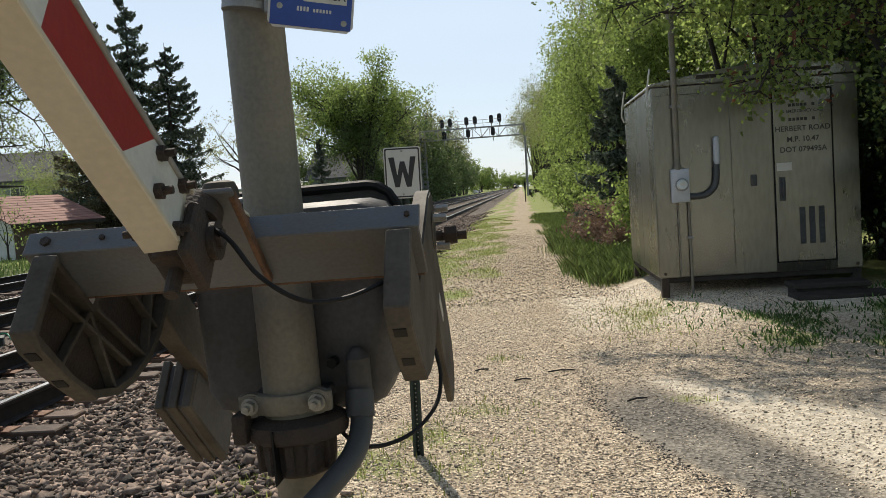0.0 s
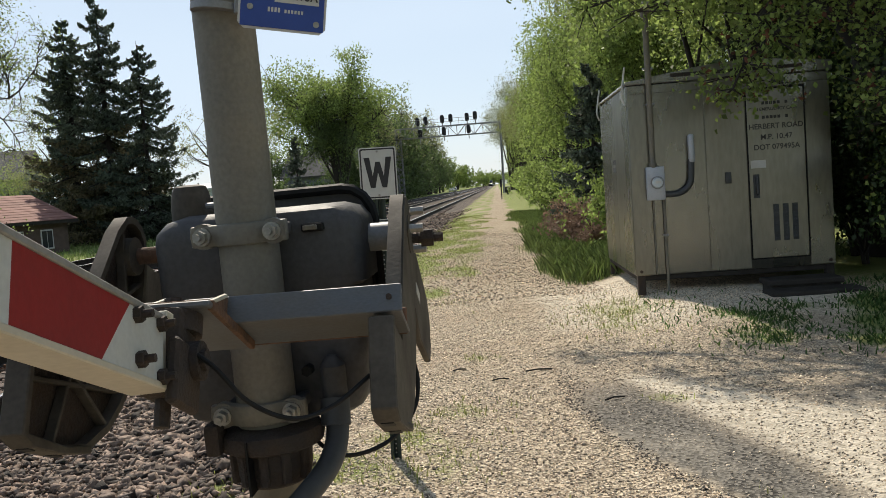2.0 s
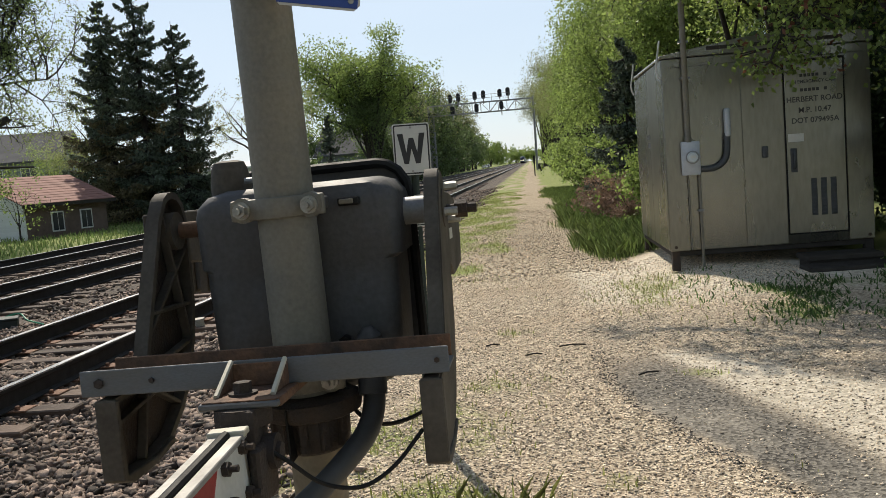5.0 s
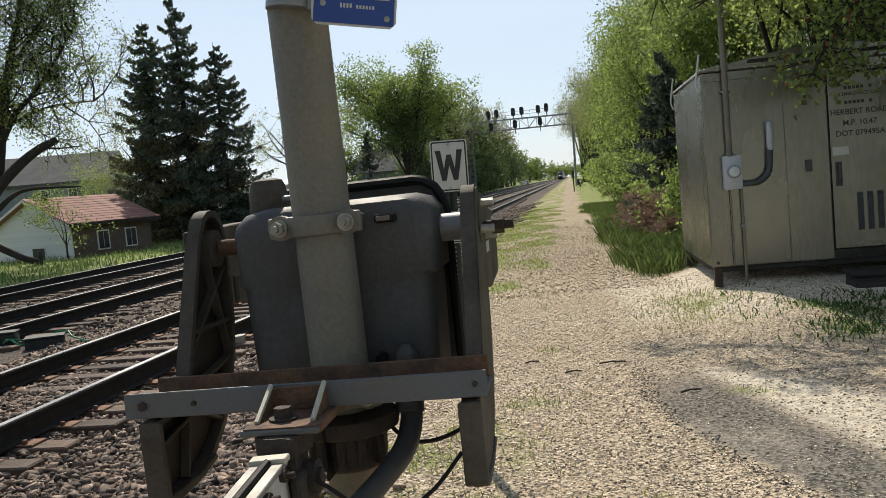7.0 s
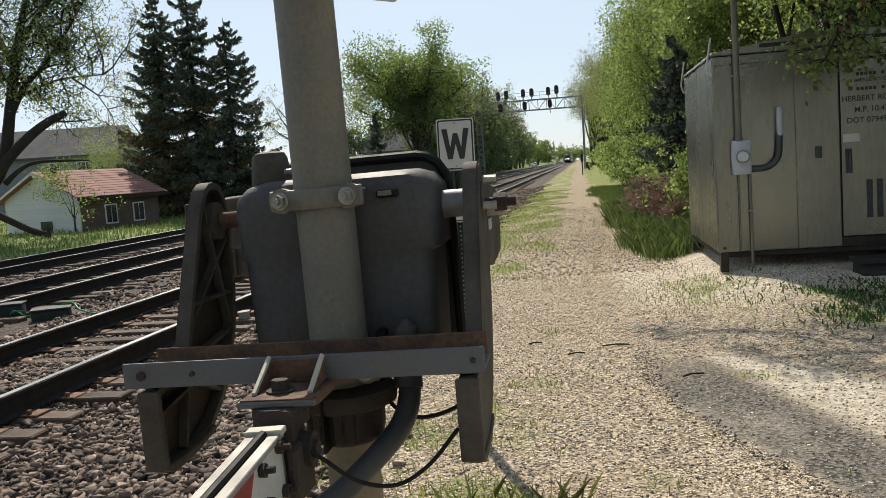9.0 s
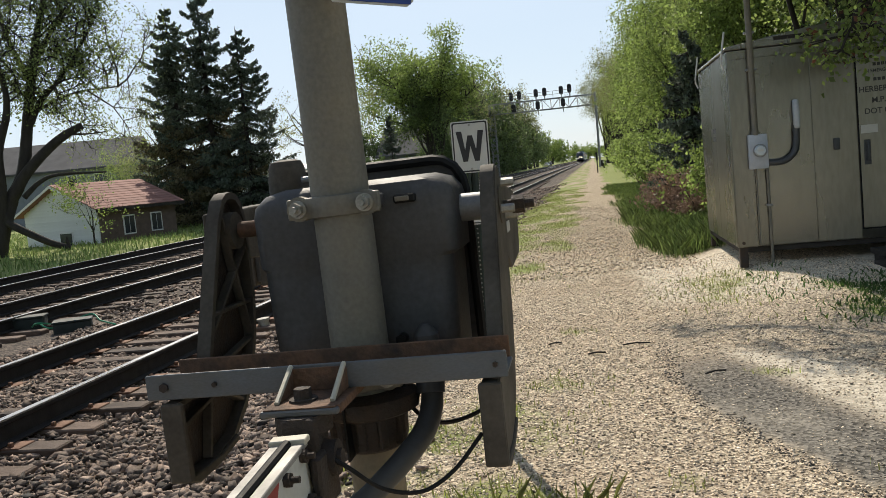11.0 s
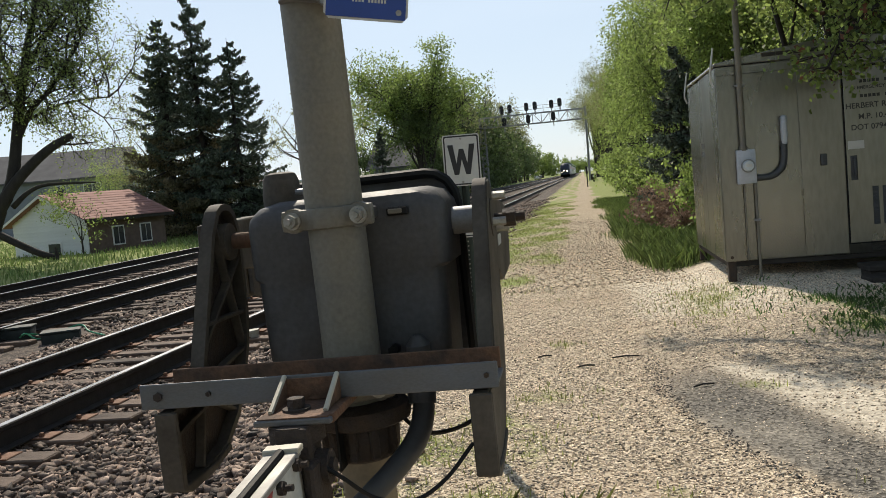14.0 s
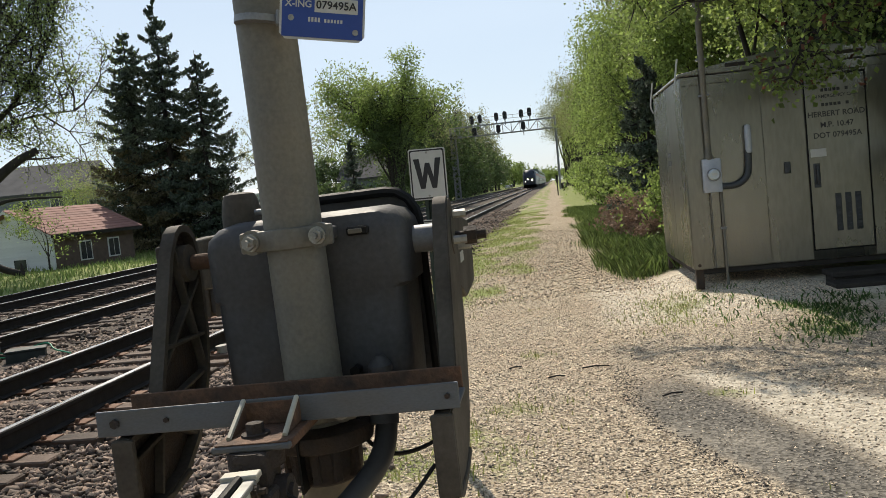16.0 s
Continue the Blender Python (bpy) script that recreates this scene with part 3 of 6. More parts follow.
tagged(blades("grass", *scatter(150000, -3.6, 1.4, 8.5, 45, lambda x, y: zone_grass(x, y) * 0.6), 0.045, 0.011, GRASS, sr),
       "short bright green grass along the path", "grass", kind="stuff")
tagged(blades("grass", *scatter(80000, 0.3, 5.0, 12.5, 45, lambda x, y: zone_grass(x, y) * np.clip(0.35 + 0.35 * x, 0, 1)), 0.15, 0.011, LAWN, sr, 0.9),
       "tall rank grass at the edge of the trees", "grass", kind="stuff")
tagged(blades("grass", *scatter(42000, 0.6, 3.4, 12.6, 26, lambda x, y: zone_grass(x, y) * np.clip(0.2 + 0.5 * x, 0, 1)), 0.27, 0.012, LAWN, sr, 0.8),
       "deep soft grass between the path and the hut", "grass", kind="stuff")
tagged(blades("grass", *scatter(50000, -2.0, 1.9, 2.6, 10.5, lambda x, y: zone_grass(x, y) * 0.5), 0.05, 0.009, GRASS, sr),
       "thin grass tufts in the gravel", "grass", kind="stuff")
tagged(blades("grass", np.clip(sr.normal(-0.3, 0.16, 420), -0.9, 0.2), np.clip(sr.normal(3.45, 0.12, 420), 3.0, 3.9), 0.16, 0.008, GRASS, sr, 0.9),
       "tall grass tuft beside the gate mast", "grass", kind="stuff")
tagged(blades("weeds", *scatter(30000, 1.5, 6, 5.4, 10, lambda x, y: zone_grass(x, y) * 0.8), 0.055, 0.016, WEED, sr, 1.2),
       "low green weeds in front of the hut", "weeds", kind="stuff")
tagged(blades("grass", *scatter(40000, -60, -14.8, 18, 62, lambda x, y: zone_grass(x, y) * np.clip(1.3 - (y - 18) / 50, 0.2, 1)), 0.2, 0.04, LAWN, sr),
       "rough grass verge beyond the tracks", "grass", kind="stuff")


# ---- railway tracks ----
TRACKS = (-5.18, -9.2, -13.2)
RAIL_TOP = 0.05
RAIL_PROFILE = [(-0.07, -0.185), (0.07, -0.185), (0.07, -0.175), (0.012, -0.16), (0.009, -0.05), (0.036, -0.036), (0.037, -0.008), (0.028, -0.001), (-0.028, -0.001), (-0.037, -0.008), (-0.036, -0.036), (-0.009, -0.05), (-0.012, -0.16), (-0.07, -0.175)]
tie_bm = box(-1.29, 1.29, -0.11, 0.11, -0.18, 0, 0.012)
tie_mesh = mesh_of("tie", tie_bm, TIE)
plate_mesh = mesh_of("tie_plate", box(-0.21, 0.21, -0.095, 0.095, 0, 0.015, 0.004), PLATE)
rail_mesh = mesh_of("rail", prism([(x, z) for x, z in RAIL_PROFILE], 1, -60, 1400), RAILSIDE, True)
head_mesh = mesh_of("rail_head", box(-0.031, 0.031, -60, 1400, -0.002, 0.0015), RAILTOP)
spike_mesh = mesh_of("spike", box(-0.016, 0.016, -0.016, 0.016, 0, 0.035, 0.004), PLATE)
for k, cx in enumerate(TRACKS):
    track = thing("railway_track", pose(cx, 0, RAIL_TOP), "railway track with dark rails on weathered timber ties", "railway track", "parallel tracks", "structure")
    for side in (-0.752, 0.752):
        rail = new("rail", rail_mesh)
        rail.parent, rail.location = track, (side, 0, 0)
        head = new("running_surface", head_mesh)
        head.parent = rail
    rr = random.Random(40 + k)
    for i in range(150 if k == 0 else 90):
        y = (2.0 if k == 0 else 6.0) + i * 0.51
        tie = new("tie", tie_mesh)
        tie.parent = track
        tie.matrix_basis = pose(rr.uniform(-0.06, 0.06), y + rr.uniform(-0.03, 0.03), -0.195, 0, rr.uniform(-0.4, 0.4), rr.uniform(-1.2, 1.2))
        if (k == 0 and i < 60):
            for side in (-0.752, 0.752):
                pl = new("tie_plate", plate_mesh)
                pl.parent, pl.location = track, (side, y, -0.197)
                if i < 30:
                    for dx, dy in ((-0.12, 0.05), (0.12, -0.05)):
                        sp = new("spike", spike_mesh)
                        sp.parent, sp.location = track, (side + dx, y + dy, -0.185)


# ---- crossing gate ----
LEAN = -1.36
MAST = pose(-0.584, 2.05, 0.0, 0, LEAN, 0)
mast = thing("gate_mast", MAST, "grey galvanised crossing gate mast with a bolted mechanism housing", "gate mast")
part("pole", rod((0.006, 0, 0.9), (0.006, 0, 3.6), 0.0705, 32), GALV, mast, "weathered galvanised pipe")
part("pole_base", rod((0.011, 0, -0.25), (0.011, 0, 0.93), 0.0655, 32), TANPIPE, mast, "pale lower pipe")

# split junction collar under the mechanism: a wide flange over a ribbed, tapering body
CX = 0.01
collar = part("collar", loft([[(CX + r * math.cos(k * math.tau / 40), r * math.sin(k * math.tau / 40), z) for k in range(40)] for z, r in ((0.892, 0.07), (0.9, 0.084), (0.925, 0.09), (0.975, 0.093), (0.985, 0.09))]), DARKRUST_SHADE, mast, "rusty split clamp collar")
part("flange", loft([[(CX + 0.002 + r * math.cos(k * math.tau / 40), r * math.sin(k * math.tau / 40), z) for k in range(40)] for z, r in ((0.978, 0.105), (0.986, 0.121), (1.006, 0.125), (1.022, 0.12), (1.03, 0.105), (1.034, 0.08))]), DARKRUST_SHADE, collar)
part("split_seam", box(CX - 0.03, CX - 0.025, -0.126, -0.06, 0.895, 1.02), BLACK, collar)
for a in range(5):
    m = Matrix.Translation((CX, 0, 0)) @ pose(0, 0, 0, 0, 0, -152 + a * 31)
    part("collar_rib", box(0.08, 0.104, -0.011, 0.011, 0.905, 0.982, 0.004, m=m), DARKRUST_SHADE, collar)
part("flange_ear", box(-0.122, -0.085, -0.1, -0.03, 0.985, 1.06, 0.01, seg=2), DARKRUST_SHADE, collar)


def housing_ring(z, w0, w1, v0, v1, r):
    """A rounded rectangle of points round the housing at height z."""
    pts = []
    for cx, cy, a0 in ((w1 - r, v1 - r, 0), (w0 + r, v1 - r, 90), (w0 + r, v0 + r, 180), (w1 - r, v0 + r, 270)):
        for k in range(6):
            a = radians(a0 + k * 18)
            pts.append((cx + r * math.cos(a), cy + r * math.sin(a), z))
    return pts


housing = part("housing", loft([housing_ring(z, u0, u1, v0, v1, r) for z, u0, u1, v0, v1, r in (
    (1.015, -0.2, 0.19, 0.1, 0.3, 0.05), (1.03, -0.225, 0.215, 0.085, 0.32, 0.05), (1.08, -0.245, 0.238, 0.076, 0.33, 0.045),
    (1.30, -0.252, 0.246, 0.074, 0.33, 0.045), (1.335, -0.252, 0.246, 0.074, 0.33, 0.045), (1.345, -0.262, 0.262, 0.07, 0.335, 0.045), (1.475, -0.265, 0.265, 0.07, 0.335, 0.05),
    (1.50, -0.26, 0.26, 0.074, 0.33, 0.05), (1.527, -0.235, 0.24, 0.09, 0.32, 0.05), (1.54, -0.19, 0.2, 0.12, 0.3, 0.05))]), GREYPAINT, mast, "weathered grey painted cast housing")
# door rim round the far half of the housing, and its gasket
rim = [(-0.268, 0.30, 1.05), (-0.268, 0.30, 1.49)] + [(-0.198 - 0.07 * math.cos(radians(a)), 0.30, 1.49 + 0.085 * math.sin(radians(a))) for a in (20, 45, 70, 90)]
rim += [(0.185 + 0.08 * math.sin(radians(a)), 0.30, 1.49 + 0.085 * math.cos(radians(a))) for a in (0, 20, 45, 70)] + [(0.265, 0.30, 1.49), (0.265, 0.30, 1.05)]
part("door_rim", tube(rim, 0.014, 8), BLACK, housing, "black rubber door gasket rim")
part("door", loft([[(x * s, v, 1.28 + (z - 1.28) * s) for x, v0, z in rim] for v, s in ((0.305, 0.99), (0.36, 0.985), (0.39, 0.9))]), GREYPAINT, housing)
part("cap_dome", loft([[(-0.192 + r * math.cos(k * math.tau / 20), 0.2 + r * math.sin(k * math.tau / 20), z) for k in range(20)] for z, r in ((1.51, 0.054), (1.565, 0.052), (1.6, 0.047), (1.615, 0.04), (1.62, 0.025))]), CASTIRON, housing, "domed brown cap")
part("cap_hinge", rod((-0.14, 0.16, 1.562), (-0.105, 0.16, 1.562), 0.008, 8), STEEL, housing)
part("conduit_hub", rod((0.165, 0.04, 1.03), (0.165, 0.04, 1.15), 0.031, 16, rod((0.165, 0.04, 1.15), (0.165, 0.04, 1.175), 0.031, 16, None, 0.012)), GREYPAINT, housing)
part("drain_plug", rod((0.1, 0.04, 1.14), (0.1, 0.08, 1.14), 0.014, 6), BLACK, housing)
for z0 in (1.07, 1.49):
    out = [(-0.115, -0.05), (-0.108, -0.057), (-0.07, -0.06)] + [(0.087 * math.sin(radians(a)), -0.087 * math.cos(radians(a))) for a in range(-45, 46, 15)] + [(0.07, -0.06), (0.106, -0.057), (0.113, -0.05), (0.112, -0.03), (-0.115, -0.03)]
    clamp = part("clamp", prism([(x, y) for x, y in out], 2, z0 - 0.025, z0 + 0.025, 0.006, seg=2), GALV, mast, "galvanised clamp strap")
    for x in (-0.083, 0.08):
        part("lobe", rod((x, -0.03, z0), (x, -0.0565, z0), 0.03, 20), GALV, clamp)
        part("washer", rod((x, -0.058, z0), (x, -0.066, z0), 0.021, 20), BOLT, clamp)
        part("nut", rod((x, -0.066, z0), (x, -0.086, z0), 0.0165, 6), BOLT, clamp)
        part("stud", rod((x, -0.08, z0), (x, -0.102, z0), 0.0085, 10), BOLT, clamp)
        part("bracket_ear", box(x - 0.014, x + 0.014, -0.03, 0.08, z0 - 0.016, z0 + 0.016, 0.004), GREYPAINT, clamp)
part("slot_plate", box(0.12, 0.175, 0.055, 0.075, 1.475, 1.497, 0.004), BLACK, mast)
part("slot_bar", box(0.125, 0.16, 0.05, 0.06, 1.48, 1.492, 0.002), GALV, mast)
part("conduit", tube(curve([(0.165, 0.03, 1.06), (0.168, 0.0, 0.99), (0.152, -0.05, 0.935), (0.105, -0.11, 0.885), (0.04, -0.155, 0.83), (-0.05, -0.19, 0.75), (-0.1, -0.21, 0.55), (-0.1, -0.21, -0.1)], 5), 0.0275, 14), DARKPIPE, mast, "grey flexible liquid-tight conduit")
part("conduit_coupling", rod((0.165, 0.01, 1.01), (0.165, 0.03, 1.07), 0.036, 16), DARKPIPE, mast)
part("sleeve", rod((-0.345, 0.198, 1.449), (-0.24, 0.198, 1.448), 0.022, 20), RUST, mast, "rusty shaft stub")
part("shaft_sleeve", rod((0.25, 0.199, 1.442), (0.33, 0.201, 1.441), 0.036, 24), STEEL, mast, "bare steel shaft sleeve")
part("ground_cable", tube(curve([(0.1, 0.0, 1.04), (0.125, 0.0, 0.97), (0.185, 0.04, 0.925), (0.27, 0.12, 0.93), (0.33, 0.2, 0.98), (0.345, 0.24, 1.05), (0.335, 0.25, 1.12)], 6), 0.0055, 8), BLACK, mast, "looped black cable")

# blue emergency plate clamped to the pole
bs = thing("emergency_sign", pose(-0.5015, 1.972, 1.977, 0, 8, 16) @ Matrix.Scale(0.86, 4), "blue and white emergency contact sign plate strapped to the gate mast", "sign")
part("plate", prism([(x, z) for x, z in [(-0.075, -0.03), (-0.06, -0.045), (0.135, -0.045), (0.15, -0.03), (0.15, 0.2), (0.135, 0.215), (-0.06, 0.215), (-0.075, 0.2)]], 1, 0, 0.003), SIGNWHITE, bs)
part("face", box(-0.069, 0.144, -0.002, -0.0002, -0.039, 0.209, 0.0006), SIGNBLUE, bs, "blue printed face")
part("number_panel", box(0.016, 0.13, -0.0032, -0.0022, 0.028, 0.066, 0.0004), SIGNWHITE, bs)
text("X-ING", 0.025, SIGNWHITE, bs, pose(-0.026, -0.0035, 0.047, 90, 0, 0), depth=0.0004)
text("079495A", 0.029, SIGNBLACK, bs, pose(0.073, -0.0042, 0.047, 90, 0, 0), depth=0.0004)
for k in range(11):
    if k != 4:
        part("print_bar", box(0.0 + k * 0.0085, 0.0055 + k * 0.0085, -0.0032, -0.0022, 0.002, 0.011 + 0.003 * (k < 4), 0.0003), SIGNWHITE, bs)
for k in range(9):
    if k != 4:
        part("print_bar", box(-0.04 + k * 0.019, -0.027 + k * 0.019, -0.0032, -0.0022, 0.08, 0.112, 0.0003), SIGNWHITE, bs)
for x, z in ((-0.045, 0.01), (0.125, -0.02), (0.125, 0.19)):
    part("rivet", rod((x, 0, z), (x, -0.006, z), 0.008, 12), BOLT, bs)
part("band", prism([(0.074 * math.cos(radians(a)) - 0.125, 0.074 * math.sin(radians(a)) + 0.078) for a in range(0, 360, 20)], 2, 0.0, 0.018), STEEL, bs, "steel mounting band")
part("buckle", box(-0.085, -0.055, 0.004, 0.03, -0.01, 0.03, 0.003), STEEL, bs)

# the moving gate: support arms, cross channel, bracket and striped arm, turning on the shaft
SHAFT = MAST @ pose(0.0, 0.198, 1.445, 0, 0.76, 1.17)
gate = thing("crossing_gate", SHAFT, "lowering crossing gate with red and white striped arm on cast arms", "crossing gate")
ARM = [(-0.085, 0.055), (-0.062, 0.085), (-0.03, 0.101), (0.0, 0.104), (0.035, 0.098), (0.065, 0.075), (0.085, 0.03), (0.09, -0.06), (0.085, -0.2), (0.06, -0.3), (0.0, -0.4), (-0.06, -0.465), (-0.16, -0.527), (-0.28, -0.548), (-0.4, -0.552), (-0.442, -0.536), (-0.45, -0.356), (-0.262, -0.35), (-0.25, -0.285), (-0.105, 0.03)]


def inset(points, d):
    """The outline moved inwards by d."""
    out = []
    n = len(points)
    for i in range(n):
        p, a, b = Vector(points[i]), Vector(points[i - 1]), Vector(points[(i + 1) % n])
        e1, e2 = (p - a).normalized(), (b - p).normalized()
        nrm = (Vector((e1.y, -e1.x)) + Vector((e2.y, -e2.x))).normalized()
        out.append(tuple(p + nrm * d))
    return out


def support_arm(u, ARM, label, out):
    """A cast arm: a thin web with a deep rim, cross ribs and a hub."""
    web = u + out * 0.017
    # left web darker than its rim: recess shade and grime put into the colour
    arm = part("support_arm", prism(inset(ARM, 0.006), 0, web - 0.004, web + 0.004), DARKRUST_SHADE if out < 0 else CASTIRON, gate, label, smooth=False)
    inner = inset(ARM, 0.018)
    one = bmesh.new()
    n = len(ARM)
    lo, hi = (u - 0.017, u + 0.017)
    rings = [[one.verts.new((x, p[0], p[1])) for p in pts] for x, pts in ((lo, ARM), (hi, ARM), (hi, inner), (lo, inner))]
    for a, b in zip(rings, rings[1:] + rings[:1]):
        for k in range(n):
            one.faces.new((a[k], a[(k + 1) % n], b[(k + 1) % n], b[k]))
    bmesh.ops.recalc_face_normals(one, faces=one.faces[:])
    part("rim", one, CASTIRON, arm)
    for a, b in (((-0.06, 0.04), (0.05, -0.29)), ((0.075, -0.05), (-0.22, -0.26)), ((-0.2, -0.2), (0.07, -0.2)), ((-0.24, -0.34), (0.05, -0.3)), ((-0.26, -0.36), (-0.06, -0.45)), ((-0.02, -0.36), (-0.43, -0.42)), ((-0.25, -0.36), (-0.3, -0.53))):
        d = Vector((b[0] - a[0], b[1] - a[1]))
        ang = math.degrees(math.atan2(d.y, d.x))
        m = pose(u, a[0], a[1], ang, 0, 0)
        part("rib", box(-0.012, 0.012, 0, d.length, -0.005, 0.005, 0.002, m=m), CASTIRON, arm)
    part("hub", rod((u - 0.024, 0, 0), (u + 0.024, 0, 0), 0.05, 24), CASTIRON, arm)
    # the deep foot below the cross channel, with two slotted holes under it
    foot = part("foot", prism([(-0.452, -0.357), (-0.436, -0.357), (-0.425, -0.53), (-0.27, -0.532), (-0.16, -0.513), (-0.155, -0.53), (-0.28, -0.55), (-0.4, -0.555), (-0.447, -0.538)], 0, u - 0.0245, u + 0.0265, 0.003), CASTIRON, arm, smooth=False)
    for v, w in ((-0.385, -0.5545), (-0.27, -0.5495)):
        part("slot_hole", box(u - 0.013, u + 0.013, v - 0.014, v + 0.014, w - 0.0022, w + 0.001, 0.0008), BLACK, foot)
    return arm


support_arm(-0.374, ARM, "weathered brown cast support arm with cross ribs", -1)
right_arm = support_arm(0.343, ARM, "grey weathered cast support arm", 1)
part("pivot_bolt", rod((0.37, 0.02, -0.005), (0.45, 0.02, -0.005), 0.013, 8), DARKRUST_SHADE, right_arm)
part("pivot_nut", rod((0.393, 0.02, -0.005), (0.425, 0.02, -0.005), 0.024, 6), DARKRUST_SHADE, right_arm)
for a, b in ((-0.02, 0.055), (-0.06, -0.01), (0.03, -0.03)):
    part("bolt_head", rod((0.372, a, b), (0.405, a, b), 0.011, 6), BOLT, right_arm)
# counterweight plate beyond the far arm, hung behind the pivot
part("counterweight_plate", prism([(0.0, 0.05), (0.3, 0.045), (0.58, 0.02), (0.65, -0.03), (0.65, -0.12), (0.6, -0.185), (0.3, -0.2), (0.05, -0.12)], 0, 0.338, 0.358, 0.004), CASTIRON, gate, "grey slotted counterweight plate")
part("number_stencil", box(0.3575, 0.3595, 0.2, 0.3, -0.09, -0.06), SIGNWHITE, gate)

part("counterweight", box(-0.53, -0.42, 0.5, 0.86, -0.2, -0.05, 0.006), GREYPAINT, gate, "grey counterweight block of slotted plates")
for k in range(3):
    part("weight_plate", box(-0.532 + 0.042 * k, -0.506 + 0.042 * k, 0.488, 0.872, -0.208, -0.042, 0.003), CASTIRON, gate)
part("weight_arm", prism([(0.03, 0.05), (0.4, 0.06), (0.84, 0.06), (0.84, -0.04), (0.3, -0.1), (0.03, -0.08)], 0, -0.46, -0.4, 0.004), CASTIRON, gate)
CH_V0, CH_V1, CH_W0, CH_W1 = -0.438, -0.283, -0.346, -0.29
channel = part("cross_channel", box(-0.427, 0.383, CH_V0, CH_V1, CH_W0, CH_W0 + 0.008, 0.002), BARSTEEL, gate, "galvanised steel cross channel streaked with rust")
part("front_flange", box(-0.429, 0.385, CH_V0 - 0.006, CH_V0 + 0.002, CH_W0 - 0.001, CH_W1, 0.002), BARSTEEL, channel)
part("rear_flange", box(-0.424, 0.378, CH_V1 - 0.002, CH_V1 + 0.006, CH_W0 - 0.001, CH_W1 + 0.002, 0.002), RUST, channel, "rust-stained flange")
for x in (-0.385, -0.265, 0.36):
    part("channel_bolt", rod((x, CH_V0 - 0.013, -0.318), (x, CH_V0 - 0.004, -0.318), 0.011 if x < -0.3 else 0.006, 6), DARKRUST_SHADE, channel)

plate = part("bracket_plate", box(-0.108, 0.056, -0.6, -0.31, -0.362, -0.349, 0.003), BARSTEEL, gate, "galvanised bracket plate streaked with rust")
part("rust_scale", box(-0.102, 0.05, -0.595, -0.446, -0.3488, -0.346, 0.001), RUST, plate)
part("side_flange", box(0.046, 0.058, -0.585, -0.31, -0.364, -0.345, 0.002), RUST, plate)
for x in (-0.085, 0.034):
    part("gusset", prism([(-0.555, -0.345), (-0.445, -0.345), (-0.445, -0.293)], 0, x - 0.005, x + 0.005, 0.001), RUST, plate, "rusty triangular gusset with a pale edge")
    part("gusset_edge", tube([(x, -0.557, -0.344), (x, -0.447, -0.291)], 0.0058, 6), CREAM, plate)
part("plate_washer", rod((-0.036, -0.53, -0.3465), (-0.036, -0.53, -0.341), 0.03, 20), DARKRUST_SHADE, plate)
part("plate_bolt", rod((-0.036, -0.53, -0.342), (-0.036, -0.53, -0.32), 0.019, 6), DARKRUST_SHADE, plate)
part("back_plate", box(-0.085, 0.034, -0.4515, -0.4455, -0.345, -0.296, 0.001), RUST, plate)

# swivel head and the striped arm
head = part("swivel_head", box(-0.062, 0.012, -0.62, -0.53, -0.52, -0.362, 0.012, seg=2), DARKRUST_SHADE, gate, "dark rusty swivel head")
part("swivel_ring", rod((-0.03, -0.56, -0.4), (-0.03, -0.56, -0.363), 0.058, 24), DARKRUST_SHADE, head)
part("swivel_cam", rod((-0.08, -0.575, -0.455), (0.04, -0.575, -0.455), 0.036, 16), DARKRUST_SHADE, head)
part("swivel_lug", box(0.005, 0.026, -0.66, -0.54, -0.545, -0.43, 0.006), DARKRUST_SHADE, head)
part("swivel_pin", rod((-0.028, -0.575, -0.57), (-0.028, -0.575, -0.5), 0.014, 10), DARKRUST_SHADE, head)
part("swivel_nut", rod((0.026, -0.58, -0.455), (0.05, -0.58, -0.455), 0.02, 6), DARKRUST_SHADE, head)
ARM_M = Matrix.Translation((-0.029, -0.663, -0.461)) @ pose(0, 0, 0, 4.65, -2.39, -0.84)


def arm_part(name, bm, material, parent, label=""):
    bmesh.ops.transform(bm, matrix=ARM_M, verts=bm.verts[:])
    return part(name, bm, material, parent, label, smooth=False)


AW, AH, AL = 0.032, 0.0645, 3.4
arm_core = arm_part("arm_beam", box(-AW + 0.004, AW - 0.004, -AL, 0.02, -AH + 0.01, AH - 0.01, 0.002), CREAM, gate, "aged white gate arm beam")
arm_part("top_rail", box(-AW - 0.003, -AW + 0.022, -AL, 0.02, AH - 0.012, AH, 0.002), WEATHERALU, arm_core, "weathered grey rail")
arm_part("top_rail", box(AW - 0.022, AW + 0.003, -AL, 0.02, AH - 0.012, AH, 0.002), WEATHERALU, arm_core, "weathered grey rail")
arm_part("bottom_rail", box(-AW - 0.003, AW + 0.003, -AL, 0.02, -AH, -AH + 0.012, 0.002), CREAM, arm_core)
arm_part("end_cap", box(-AW - 0.006, AW + 0.006, 0.0, 0.03, AH - 0.005, AH + 0.008, 0.002), CREAM, arm_core)
arm_part("light_cable", tube([(0.0, -AL, AH + 0.002), (0.0, 0.0, AH + 0.002)], 0.009, 8), BLACK, arm_core)
